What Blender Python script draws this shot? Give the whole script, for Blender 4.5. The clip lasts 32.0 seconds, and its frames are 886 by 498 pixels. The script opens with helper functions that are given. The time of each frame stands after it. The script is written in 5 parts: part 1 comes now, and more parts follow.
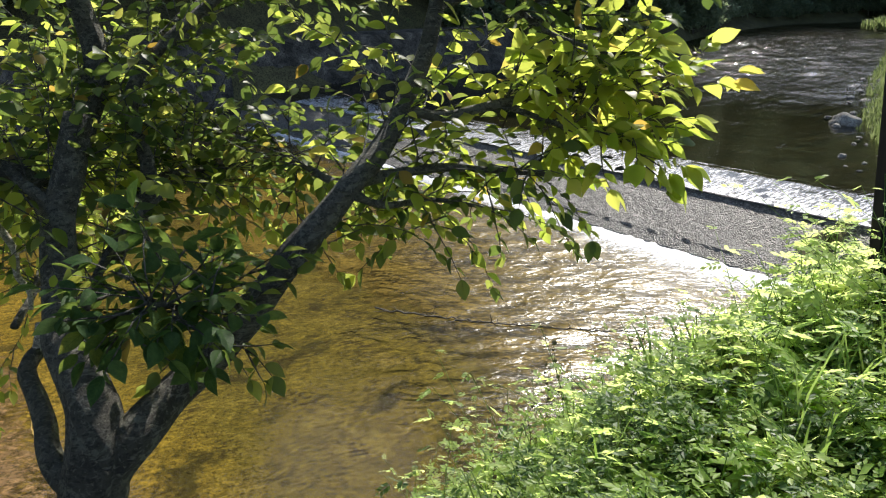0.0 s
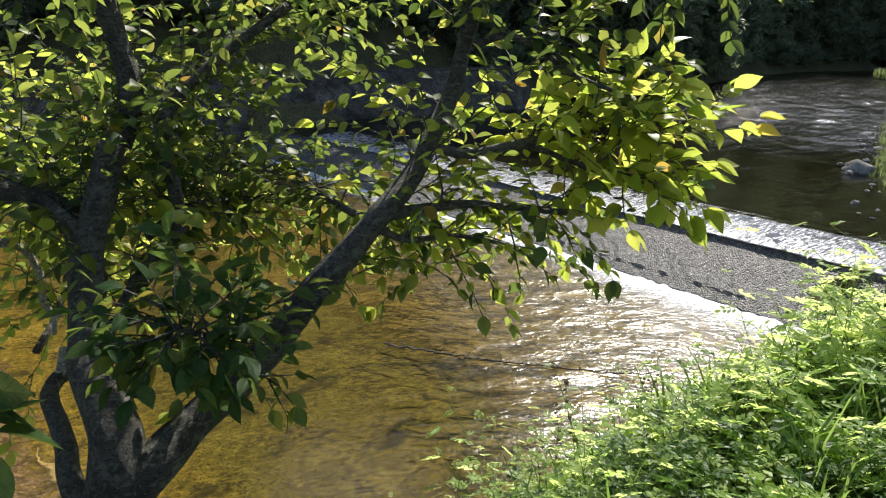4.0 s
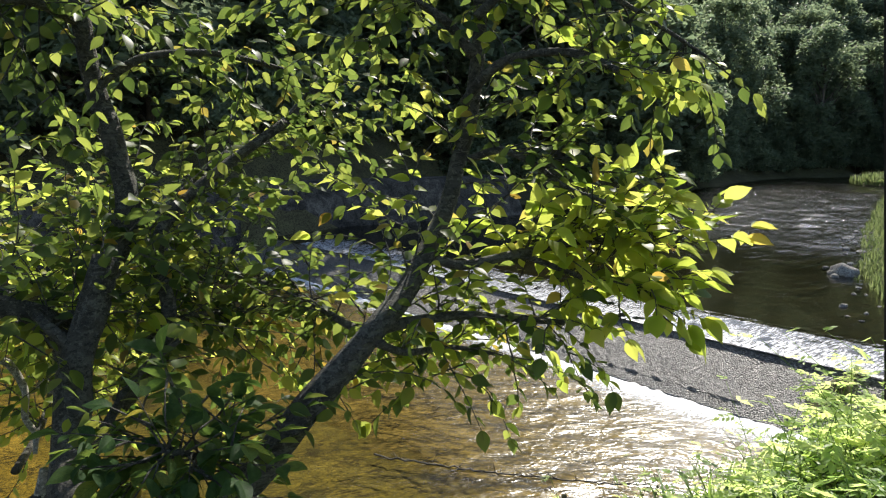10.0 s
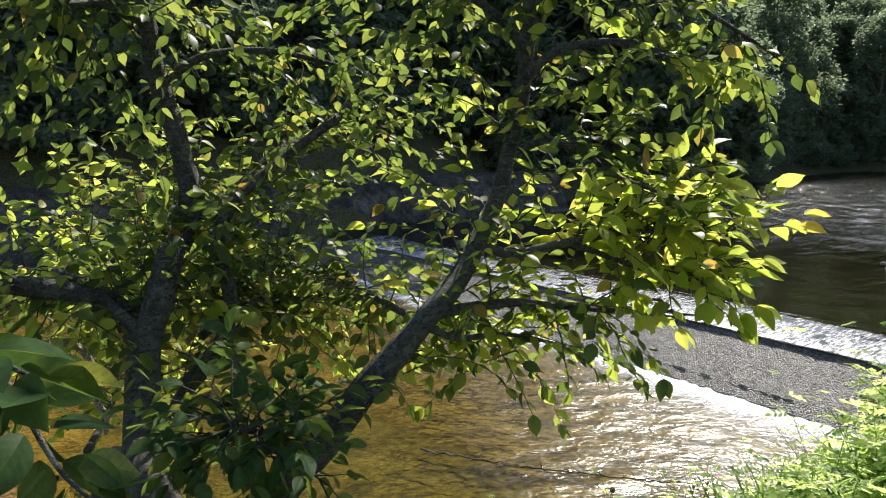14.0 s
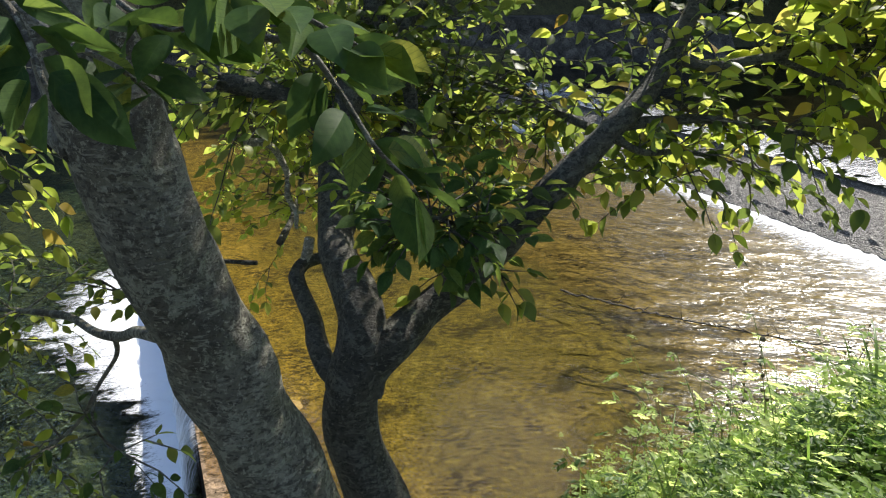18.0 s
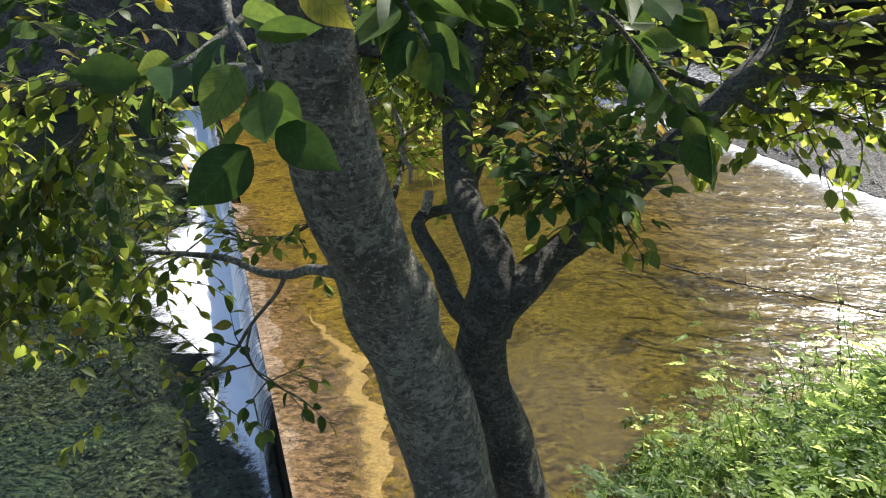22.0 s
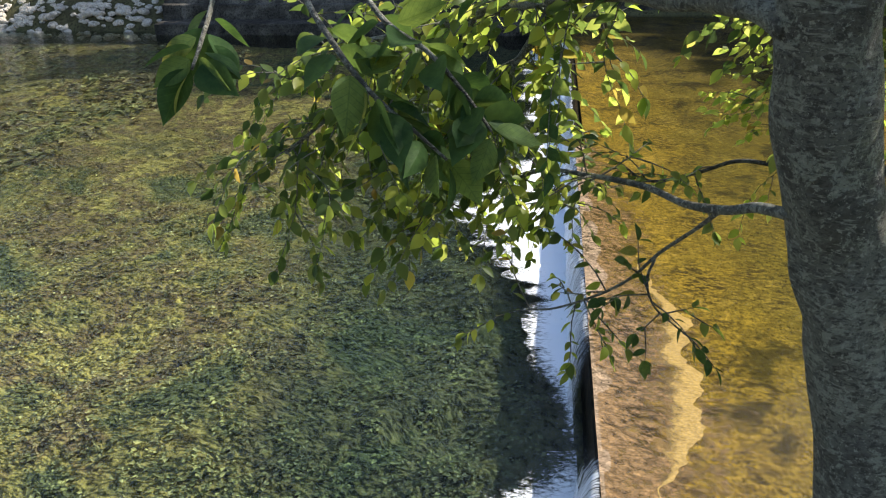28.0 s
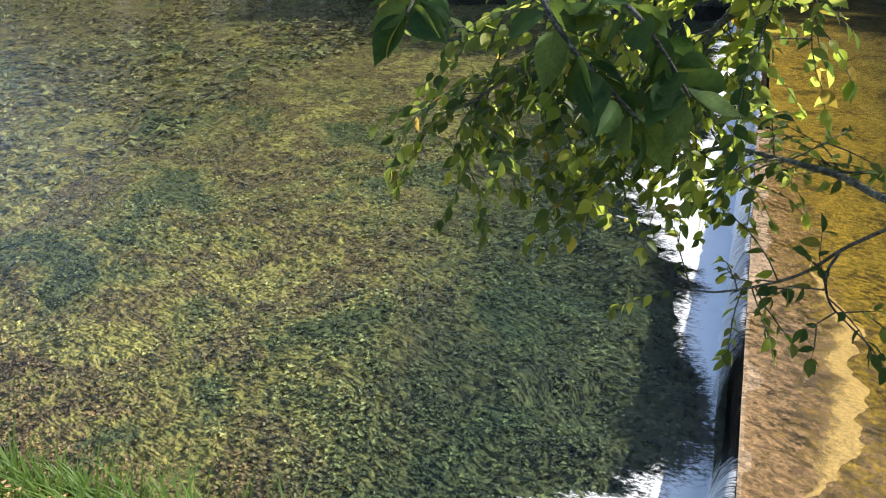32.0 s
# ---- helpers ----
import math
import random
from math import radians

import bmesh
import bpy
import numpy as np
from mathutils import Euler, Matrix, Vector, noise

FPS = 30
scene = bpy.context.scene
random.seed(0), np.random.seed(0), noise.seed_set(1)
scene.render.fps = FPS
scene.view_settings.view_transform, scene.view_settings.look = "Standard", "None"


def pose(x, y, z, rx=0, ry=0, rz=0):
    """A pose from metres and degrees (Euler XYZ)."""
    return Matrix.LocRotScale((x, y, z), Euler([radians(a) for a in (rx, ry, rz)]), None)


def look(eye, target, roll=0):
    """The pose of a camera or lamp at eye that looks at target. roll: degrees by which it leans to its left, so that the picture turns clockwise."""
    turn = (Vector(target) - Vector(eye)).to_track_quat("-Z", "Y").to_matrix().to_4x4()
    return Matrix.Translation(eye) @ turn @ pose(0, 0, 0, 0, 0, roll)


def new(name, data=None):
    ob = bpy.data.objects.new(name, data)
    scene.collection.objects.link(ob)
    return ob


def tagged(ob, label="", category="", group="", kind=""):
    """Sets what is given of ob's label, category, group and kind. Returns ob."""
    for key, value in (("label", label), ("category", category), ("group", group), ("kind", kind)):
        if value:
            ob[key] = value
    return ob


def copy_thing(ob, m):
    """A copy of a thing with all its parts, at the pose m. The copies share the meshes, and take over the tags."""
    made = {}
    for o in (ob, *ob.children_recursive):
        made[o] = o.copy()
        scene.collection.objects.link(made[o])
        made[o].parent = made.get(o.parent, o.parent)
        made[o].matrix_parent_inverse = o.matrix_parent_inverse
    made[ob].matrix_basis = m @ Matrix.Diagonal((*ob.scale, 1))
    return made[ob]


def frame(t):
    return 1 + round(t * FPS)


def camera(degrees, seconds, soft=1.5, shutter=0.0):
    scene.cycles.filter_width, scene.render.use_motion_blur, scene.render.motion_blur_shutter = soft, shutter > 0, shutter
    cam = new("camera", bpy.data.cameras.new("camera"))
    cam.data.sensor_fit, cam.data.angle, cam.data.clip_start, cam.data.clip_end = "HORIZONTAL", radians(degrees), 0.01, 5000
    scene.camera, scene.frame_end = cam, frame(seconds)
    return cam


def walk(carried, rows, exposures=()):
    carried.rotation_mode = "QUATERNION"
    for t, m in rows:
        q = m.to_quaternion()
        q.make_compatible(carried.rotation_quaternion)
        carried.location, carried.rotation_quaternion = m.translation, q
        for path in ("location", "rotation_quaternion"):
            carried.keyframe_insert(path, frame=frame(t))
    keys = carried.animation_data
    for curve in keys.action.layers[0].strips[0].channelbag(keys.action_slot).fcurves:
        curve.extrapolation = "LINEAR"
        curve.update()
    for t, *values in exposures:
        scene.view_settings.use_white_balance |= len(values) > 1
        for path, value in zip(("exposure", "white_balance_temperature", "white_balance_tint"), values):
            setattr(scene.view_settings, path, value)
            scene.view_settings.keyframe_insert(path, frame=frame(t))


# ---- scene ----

# ---------------------------------------------------------------- camera
cam = camera(61.4, 32.0, soft=1.15)
PATH = [
    (0, (1.634, 0.300, 4.203), (2.304, 2.073, 3.564), -0.83),
    (0.5, (1.627, 0.294, 4.209), (2.291, 2.076, 3.592), -0.69),
    (1, (1.625, 0.302, 4.203), (2.288, 2.098, 3.627), -0.46),
    (1.5, (1.623, 0.302, 4.201), (2.297, 2.100, 3.642), -0.44),
    (2, (1.618, 0.302, 4.203), (2.288, 2.104, 3.652), -0.19),
    (2.5, (1.616, 0.309, 4.205), (2.274, 2.115, 3.653), -0.02),
    (4.5, (1.602, 0.292, 4.204), (2.267, 2.100, 3.667), 0.61),
    (5, (1.608, 0.293, 4.200), (2.285, 2.099, 3.670), 0.74),
    (5.5, (1.611, 0.298, 4.199), (2.288, 2.101, 3.660), 0.68),
    (6, (1.612, 0.304, 4.204), (2.298, 2.110, 3.687), 0.94),
    (6.5, (1.612, 0.310, 4.206), (2.338, 2.115, 3.747), 0.86),
    (7, (1.608, 0.313, 4.209), (2.347, 2.127, 3.803), 0.75),
    (7.5, (1.605, 0.313, 4.211), (2.339, 2.137, 3.847), 0.64),
    (8, (1.602, 0.312, 4.216), (2.326, 2.145, 3.878), 0.51),
    (8.5, (1.598, 0.315, 4.217), (2.306, 2.157, 3.896), 0.47),
    (9, (1.597, 0.311, 4.214), (2.301, 2.158, 3.907), 0.34),
    (9.5, (1.595, 0.309, 4.215), (2.301, 2.158, 3.925), 0.11),
    (10, (1.595, 0.311, 4.214), (2.296, 2.165, 3.946), 0.13),
    (10.5, (1.593, 0.309, 4.213), (2.290, 2.167, 3.962), -0.16),
    (11, (1.591, 0.309, 4.211), (2.286, 2.169, 3.969), -0.03),
    (11.5, (1.589, 0.306, 4.212), (2.280, 2.168, 3.975), 0.06),
    (12, (1.589, 0.304, 4.211), (2.278, 2.167, 3.980), -0.12),
    (12.5, (1.587, 0.300, 4.210), (2.273, 2.164, 3.980), -0.19),
    (13, (1.587, 0.297, 4.210), (2.270, 2.162, 3.979), -0.26),
    (13.5, (1.576, 0.285, 4.211), (2.248, 2.154, 3.977), -0.30),
    (14, (1.568, 0.280, 4.201), (2.156, 2.173, 3.926), -0.49),
    (14.5, (1.567, 0.281, 4.194), (2.097, 2.183, 3.858), -0.37),
    (16.5, (1.511, 0.269, 4.150), (1.885, 2.161, 3.619), 0.29),
    (17, (1.500, 0.274, 4.141), (1.823, 2.158, 3.554), 0.41),
    (17.5, (1.490, 0.277, 4.131), (1.757, 2.153, 3.490), 0.40),
    (18, (1.485, 0.269, 4.128), (1.685, 2.143, 3.456), 0.18),
    (18.5, (1.469, 0.272, 4.126), (1.608, 2.144, 3.436), 0.36),
    (19, (1.430, 0.276, 4.128), (1.556, 2.141, 3.417), -0.04),
    (19.5, (1.410, 0.261, 4.154), (1.515, 2.106, 3.389), -0.24),
    (20, (1.382, 0.239, 4.143), (1.465, 2.082, 3.369), -0.05),
    (20.5, (1.363, 0.219, 4.145), (1.444, 2.062, 3.373), -0.12),
    (21, (1.354, 0.195, 4.151), (1.433, 2.041, 3.385), -0.47),
    (21.5, (1.338, 0.175, 4.150), (1.411, 2.022, 3.388), -0.53),
    (22, (1.321, 0.171, 4.141), (1.384, 2.019, 3.379), -0.59),
    (22.5, (1.307, 0.162, 4.139), (1.340, 2.007, 3.368), -0.51),
    (23, (1.286, 0.154, 4.138), (1.260, 1.996, 3.361), -0.51),
    (23.5, (1.269, 0.154, 4.135), (1.187, 1.989, 3.343), -0.21),
    (24, (1.259, 0.142, 4.138), (1.132, 1.975, 3.347), 0.01),
    (24.5, (1.245, 0.127, 4.134), (1.051, 1.957, 3.351), 0.45),
    (25, (1.216, 0.113, 4.131), (0.947, 1.928, 3.336), 0.55),
    (25.5, (1.188, 0.105, 4.125), (0.841, 1.899, 3.314), 0.50),
    (26, (1.167, 0.103, 4.123), (0.754, 1.874, 3.289), 0.41),
    (26.5, (1.154, 0.090, 4.122), (0.667, 1.834, 3.273), -0.00),
    (28.5, (1.134, 0.099, 4.115), (0.319, 1.694, 3.225), -1.53),
    (29, (1.133, 0.086, 4.117), (0.265, 1.641, 3.206), -1.26),
    (29.5, (1.131, 0.063, 4.120), (0.220, 1.589, 3.204), -0.71),
    (30, (1.128, 0.065, 4.112), (0.165, 1.551, 3.184), -0.46),
    (30.5, (1.126, 0.069, 4.111), (0.128, 1.525, 3.169), -0.30),
    (31, (1.128, 0.065, 4.111), (0.100, 1.489, 3.154), -0.05),
    (31.5, (1.130, 0.068, 4.111), (0.079, 1.468, 3.145), -0.23),
    (32, (1.129, 0.055, 4.117), (0.057, 1.449, 3.164), -0.41),
]
walk(cam, [(t, look(eye, target, roll)) for t, eye, target, roll in PATH], exposures=[(0.0, 0.74), (1.0, 0.6), (7.0, 0.62), (9.0, 0.72), (12.0, 0.72), (14.5, 0.66), (18.0, 0.72), (25.0, 0.86), (29.0, 1.02), (32.0, 1.04)])

# ---------------------------------------------------------------- light
SUN_AZ, SUN_EL = 40.0, 43.0  # degrees right of +y, degrees up
world = bpy.data.worlds.new("sky")
scene.world = world
world.use_nodes = True
wn = world.node_tree.nodes
sky = wn.new("ShaderNodeTexSky")
sky.sky_type = "NISHITA"
sky.sun_disc = False
sky.sun_elevation = radians(SUN_EL)
sky.sun_rotation = radians(SUN_AZ)
world.node_tree.links.new(sky.outputs["Color"], wn["Background"].inputs["Color"])
wn["Background"].inputs["Strength"].default_value = 0.128
sun_data = bpy.data.lights.new("sun", "SUN")
sun_data.energy, sun_data.angle, sun_data.color = 5.0, radians(0.6), (1.0, 0.94, 0.84)
sun = new("sun", sun_data)
SUN_DIR = Vector((math.sin(radians(SUN_AZ)) * math.cos(radians(SUN_EL)), math.cos(radians(SUN_AZ)) * math.cos(radians(SUN_EL)), math.sin(radians(SUN_EL))))
sun.matrix_world = look(SUN_DIR * 60, (0, 0, 0))

# ---------------------------------------------------------------- the river's own axes
# s: metres upstream of the lower weir's lip, c: metres across from the near bank
O = Vector((1.713, 0.0, 0.0))
UP = Vector((0.96095, 0.27672, 0.0))
AC = Vector((-0.27672, 0.96095, 0.0))
POOL_Z, UPPER_Z = -0.6, 0.87


def rv(s, c, z):
    return O + UP * s + AC * c + Vector((0, 0, z))


def smooth(a, b, x):
    t = min(1.0, max(0.0, (x - a) / (b - a)))
    return t * t * (3 - 2 * t)


def lerp_table(x, table):
    for (x0, y0), (x1, y1) in zip(table, table[1:]):
        if x <= x1:
            return y0 + (y1 - y0) * max(0.0, (x - x0)) / (x1 - x0)
    return table[-1][1]


# ---------------------------------------------------------------- materials
def material(name, rough=0.8):
    m = bpy.data.materials.new(name)
    m.use_nodes = True
    nt = m.node_tree
    b = nt.nodes["Principled BSDF"]
    b.inputs["Roughness"].default_value = rough
    return m, nt, b


def tex(nt, kind, scale, detail=4.0, rough=0.6, coords="Object", distort=0.0, stretch=None):
    co = nt.nodes.new("ShaderNodeTexCoord")
    src = co.outputs[coords]
    if stretch:
        for field, value in (("Rotation", (0, 0, stretch[1])), ("Scale", stretch[0])):
            mp = nt.nodes.new("ShaderNodeMapping")
            mp.inputs[field].default_value = value
            nt.links.new(src, mp.inputs["Vector"])
            src = mp.outputs["Vector"]
    if kind == "noise":
        n = nt.nodes.new("ShaderNodeTexNoise")
        n.inputs["Scale"].default_value, n.inputs["Detail"].default_value = scale, detail
        n.inputs["Roughness"].default_value, n.inputs["Distortion"].default_value = rough, distort
        nt.links.new(src, n.inputs["Vector"])
        return n.outputs["Fac"]
    n = nt.nodes.new("ShaderNodeTexVoronoi")
    n.inputs["Scale"].default_value = scale
    nt.links.new(src, n.inputs["Vector"])
    return n.outputs["Distance"] if kind == "voronoi" else n.outputs["Color"]


def ramp(nt, fac, stops):
    r = nt.nodes.new("ShaderNodeValToRGB")
    el = r.color_ramp.elements
    while len(el) < len(stops):
        el.new(0.5)
    for e, (p, col) in zip(el, stops):
        e.position, e.color = p, (*col, 1.0)
    nt.links.new(fac, r.inputs["Fac"])
    return r.outputs["Color"]


def mix(nt, fac, a, b, mode="MIX"):
    m = nt.nodes.new("ShaderNodeMix")
    m.data_type, m.blend_type = "RGBA", mode
    for sock, v in ((m.inputs["Factor"], fac), (m.inputs["A"], a), (m.inputs["B"], b)):
        if isinstance(v, (int, float)):
            sock.default_value = v
        elif isinstance(v, tuple):
            sock.default_value = (*v, 1.0)
        else:
            nt.links.new(v, sock)
    return m.outputs["Result"]


def along(nt, s_part, c_part, lo, hi):
    """0 to 1 between two lines across the river's axes."""
    dot = nt.nodes.new("ShaderNodeVectorMath")
    dot.operation = "DOT_PRODUCT"
    way = UP * s_part + AC * c_part
    dot.inputs[1].default_value = way
    nt.links.new(nt.nodes.new("ShaderNodeTexCoord").outputs["Object"], dot.inputs[0])
    n = nt.nodes.new("ShaderNodeMapRange")
    n.inputs["From Min"].default_value, n.inputs["From Max"].default_value = lo + O.dot(way), hi + O.dot(way)
    nt.links.new(dot.outputs["Value"], n.inputs["Value"])
    return n.outputs["Result"]


def bump(nt, bsdf, height, strength=0.4, dist=0.02):
    b = nt.nodes.new("ShaderNodeBump")
    b.inputs["Strength"].default_value, b.inputs["Distance"].default_value = strength, dist
    nt.links.new(height, b.inputs["Height"])
    nt.links.new(b.outputs["Normal"], bsdf.inputs["Normal"])
    return b


def random_per_object(nt):
    return nt.nodes.new("ShaderNodeObjectInfo").outputs["Random"]


def random_per_island(nt):
    return nt.nodes.new("ShaderNodeNewGeometry").outputs["Random Per Island"]


def leaf_material(name, stops, through_col, glow=0.5, island=True, shine=0.35, patchy=0.0):
    """A leaf that reflects a little and lets sunlight through."""
    m, nt, b = material(name, 0.42)
    rnd = random_per_island(nt) if island else random_per_object(nt)
    if patchy:
        # neighbouring plants are of one kind, lighter or darker than the next
        kind = nt.nodes.new("ShaderNodeMath")
        kind.operation = "MULTIPLY_ADD"
        kind.inputs[1].default_value, kind.inputs[2].default_value = 0.45, -0.5
        nt.links.new(rnd, kind.inputs[0])
        tone = nt.nodes.new("ShaderNodeMath")
        tone.operation = "MULTIPLY_ADD"
        tone.inputs[1].default_value = 1.6
        nt.links.new(tex(nt, "noise", patchy, 3, 0.6), tone.inputs[0])
        nt.links.new(kind.outputs[0], tone.inputs[2])
        rnd = tone.outputs[0]
    col = ramp(nt, rnd, stops)
    nt.links.new(col, b.inputs["Base Color"])
    b.inputs["Specular IOR Level"].default_value = shine
    tr = nt.nodes.new("ShaderNodeBsdfTranslucent")
    lit = ramp(nt, rnd, through_col)
    nt.links.new(lit, tr.inputs["Color"])
    ms = nt.nodes.new("ShaderNodeMixShader")
    ms.inputs["Fac"].default_value = glow
    nt.links.new(b.outputs["BSDF"], ms.inputs[1])
    nt.links.new(tr.outputs["BSDF"], ms.inputs[2])
    nt.links.new(ms.outputs["Shader"], nt.nodes["Material Output"].inputs["Surface"])
    return m


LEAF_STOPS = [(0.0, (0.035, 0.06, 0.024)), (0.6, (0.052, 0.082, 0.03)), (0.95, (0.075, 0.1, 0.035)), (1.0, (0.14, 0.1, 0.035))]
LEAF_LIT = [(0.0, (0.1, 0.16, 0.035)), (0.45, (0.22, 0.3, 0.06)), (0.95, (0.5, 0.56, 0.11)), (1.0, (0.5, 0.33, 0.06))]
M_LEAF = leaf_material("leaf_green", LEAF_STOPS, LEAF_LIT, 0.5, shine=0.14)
# Yellower leaf; sunlight is also put into its colour to brighten chosen limbs.
M_LEAF_SUN = leaf_material("leaf_sun_tinted", [(0.0, (0.1, 0.14, 0.02)), (0.9, (0.17, 0.18, 0.03)), (1.0, (0.26, 0.15, 0.04))], [(0.0, (0.52, 0.68, 0.08)), (0.5, (0.72, 0.84, 0.14)), (0.95, (0.84, 0.84, 0.18)), (1.0, (0.75, 0.5, 0.1))], shine=0.14)


def veined_leaf_material(name):
    """A leaf whose own axes (one unit long along y) carry its midrib and side veins."""
    m, nt, b = material(name, 0.5)
    b.inputs["Specular IOR Level"].default_value = 0.06
    sep = nt.nodes.new("ShaderNodeSeparateXYZ")
    nt.links.new(nt.nodes.new("ShaderNodeTexCoord").outputs["Object"], sep.inputs["Vector"])

    def calc(op, a, c):
        n = nt.nodes.new("ShaderNodeMath")
        n.operation = op
        for sock, v in zip(n.inputs, (a, c)):
            if isinstance(v, (int, float)):
                sock.default_value = v
            else:
                nt.links.new(v, sock)
        return n.outputs[0]

    side = calc("ABSOLUTE", sep.outputs["X"], 0)
    run = calc("FRACT", calc("MULTIPLY", calc("SUBTRACT", sep.outputs["Y"], calc("MULTIPLY", side, 0.9)), 8.0), 0)
    rib = calc("LESS_THAN", side, 0.012)
    vein = calc("MAXIMUM", rib, calc("LESS_THAN", calc("ABSOLUTE", calc("SUBTRACT", run, 0.5), 0), 0.07))
    rnd = random_per_object(nt)
    blotch = tex(nt, "noise", 3.5, 4, 0.65)
    col = ramp(nt, rnd, [(0.0, (0.03, 0.065, 0.024)), (0.6, (0.045, 0.09, 0.03)), (1.0, (0.08, 0.13, 0.04))])
    col = mix(nt, calc("MULTIPLY", vein, 0.4), col, (0.09, 0.14, 0.05))
    col = mix(nt, 0.6, col, ramp(nt, blotch, [(0.35, (0.6, 0.6, 0.6)), (0.65, (1.3, 1.3, 1.2))]), "MULTIPLY")
    nt.links.new(col, b.inputs["Base Color"])
    bump(nt, b, run, 0.35, 0.004)
    tr = nt.nodes.new("ShaderNodeBsdfTranslucent")
    lit = ramp(nt, rnd, [(0.0, (0.07, 0.13, 0.03)), (0.6, (0.14, 0.22, 0.05)), (0.92, (0.36, 0.45, 0.09)), (1.0, (0.6, 0.48, 0.08))])
    lit = mix(nt, calc("MULTIPLY", vein, 0.45), lit, (0.08, 0.14, 0.015))
    lit = mix(nt, 0.7, lit, ramp(nt, blotch, [(0.35, (0.55, 0.6, 0.6)), (0.65, (1.3, 1.25, 1.0))]), "MULTIPLY")
    nt.links.new(lit, tr.inputs["Color"])
    ms = nt.nodes.new("ShaderNodeMixShader")
    ms.inputs["Fac"].default_value = 0.42
    nt.links.new(b.outputs["BSDF"], ms.inputs[1])
    nt.links.new(tr.outputs["BSDF"], ms.inputs[2])
    nt.links.new(ms.outputs["Shader"], nt.nodes["Material Output"].inputs["Surface"])
    return m


# Let-through colours sit darker than leaf_green: crown shade put into near leaves.
M_LEAF_ONE = veined_leaf_material("leaf_green_single")
M_WEED = leaf_material("weed_green", [(0.0, (0.1, 0.19, 0.04)), (0.5, (0.25, 0.36, 0.1)), (1.0, (0.42, 0.5, 0.2))], [(0.0, (0.36, 0.55, 0.12)), (0.4, (0.66, 0.82, 0.25)), (0.8, (0.84, 0.92, 0.36)), (1.0, (0.9, 0.92, 0.45))], 0.66, shine=0.3, patchy=2.2)
M_WEED_DARK = leaf_material("weed_dark_green", [(0.0, (0.03, 0.07, 0.018)), (0.6, (0.07, 0.13, 0.035)), (1.0, (0.16, 0.23, 0.08))], [(0.0, (0.07, 0.15, 0.025)), (0.6, (0.18, 0.3, 0.06)), (1.0, (0.4, 0.52, 0.13))], 0.45, shine=0.22)
M_GRASS = leaf_material("grass_green", [(0.0, (0.06, 0.12, 0.03)), (1.0, (0.12, 0.19, 0.05))], [(0.0, (0.22, 0.36, 0.06)), (1.0, (0.36, 0.5, 0.12))])
M_GRASS_FAR = leaf_material("far_grass", [(0.0, (0.07, 0.1, 0.04)), (1.0, (0.13, 0.16, 0.07))], [(0.0, (0.14, 0.2, 0.06)), (1.0, (0.28, 0.33, 0.13))], shine=0.1)
# Lightened and blued: distance haze is put into the far leaves' colours.
M_FOREST = leaf_material("forest_green", [(0.0, (0.09, 0.115, 0.08)), (1.0, (0.14, 0.17, 0.105))], [(0.0, (0.2, 0.28, 0.16)), (1.0, (0.36, 0.44, 0.24))], 0.5, shine=0.06)


def bark_material(name, dark, light):
    m, nt, b = material(name, 0.82)
    half = tuple((d + l) / 2 for d, l in zip(dark, light))
    big = tex(nt, "noise", 7, 5, 0.65, distort=0.6)
    lichen = tex(nt, "noise", 24, 5, 0.72, distort=0.9)
    scale = tex(nt, "noise", 75, 5, 0.75, stretch=((1.0, 1.0, 1.7), 0.0), distort=0.4)
    spots = tex(nt, "noise", 120, 4, 0.7)
    pores = tex(nt, "noise", 60, 3, 0.6, stretch=((0.5, 0.5, 2.6), 0.0), distort=0.3)
    grain = tex(nt, "noise", 300, 3, 0.7)
    col = ramp(nt, big, [(0.36, dark), (0.5, half), (0.64, light)])
    # crusts of pale grey-green lichen, sharp at their rims
    col = mix(nt, ramp(nt, lichen, [(0.53, (0, 0, 0)), (0.58, (0.75, 0.75, 0.75))]), col, tuple(min(1, l * k) for l, k in zip(light, (1.35, 1.42, 1.4))))
    col = mix(nt, ramp(nt, scale, [(0.5, (0, 0, 0)), (0.58, (0.8, 0.8, 0.8))]), col, tuple(d * 0.5 for d in dark))
    col = mix(nt, ramp(nt, pores, [(0.6, (0, 0, 0)), (0.66, (0.7, 0.7, 0.7))]), col, tuple(min(1, l * 1.5) for l in light))
    col = mix(nt, ramp(nt, spots, [(0.57, (0, 0, 0)), (0.62, (0.8, 0.8, 0.8))]), col, tuple(min(1, l * 1.6) for l in light))
    col = mix(nt, 0.35, col, ramp(nt, grain, [(0.35, (0.45, 0.45, 0.45)), (0.65, (1.25, 1.25, 1.25))]), "MULTIPLY")
    nt.links.new(col, b.inputs["Base Color"])
    bump(nt, b, mix(nt, 0.3, scale, mix(nt, 0.5, lichen, grain)), 1.0, 0.02)
    return m


M_BARK = bark_material("grey_brown_bark", (0.075, 0.067, 0.048), (0.22, 0.21, 0.165))
# Same bark with the forked tree's backlit darkness put into both tones.
M_BARK_BACKLIT = bark_material("backlit_grey_bark", (0.034, 0.03, 0.022), (0.11, 0.105, 0.082))
M_DRYWOOD = bark_material("pale_dry_wood", (0.3, 0.28, 0.23), (0.5, 0.47, 0.4))
M_BARK_FAR = bark_material("dark_bark", (0.05, 0.04, 0.03), (0.13, 0.11, 0.085))


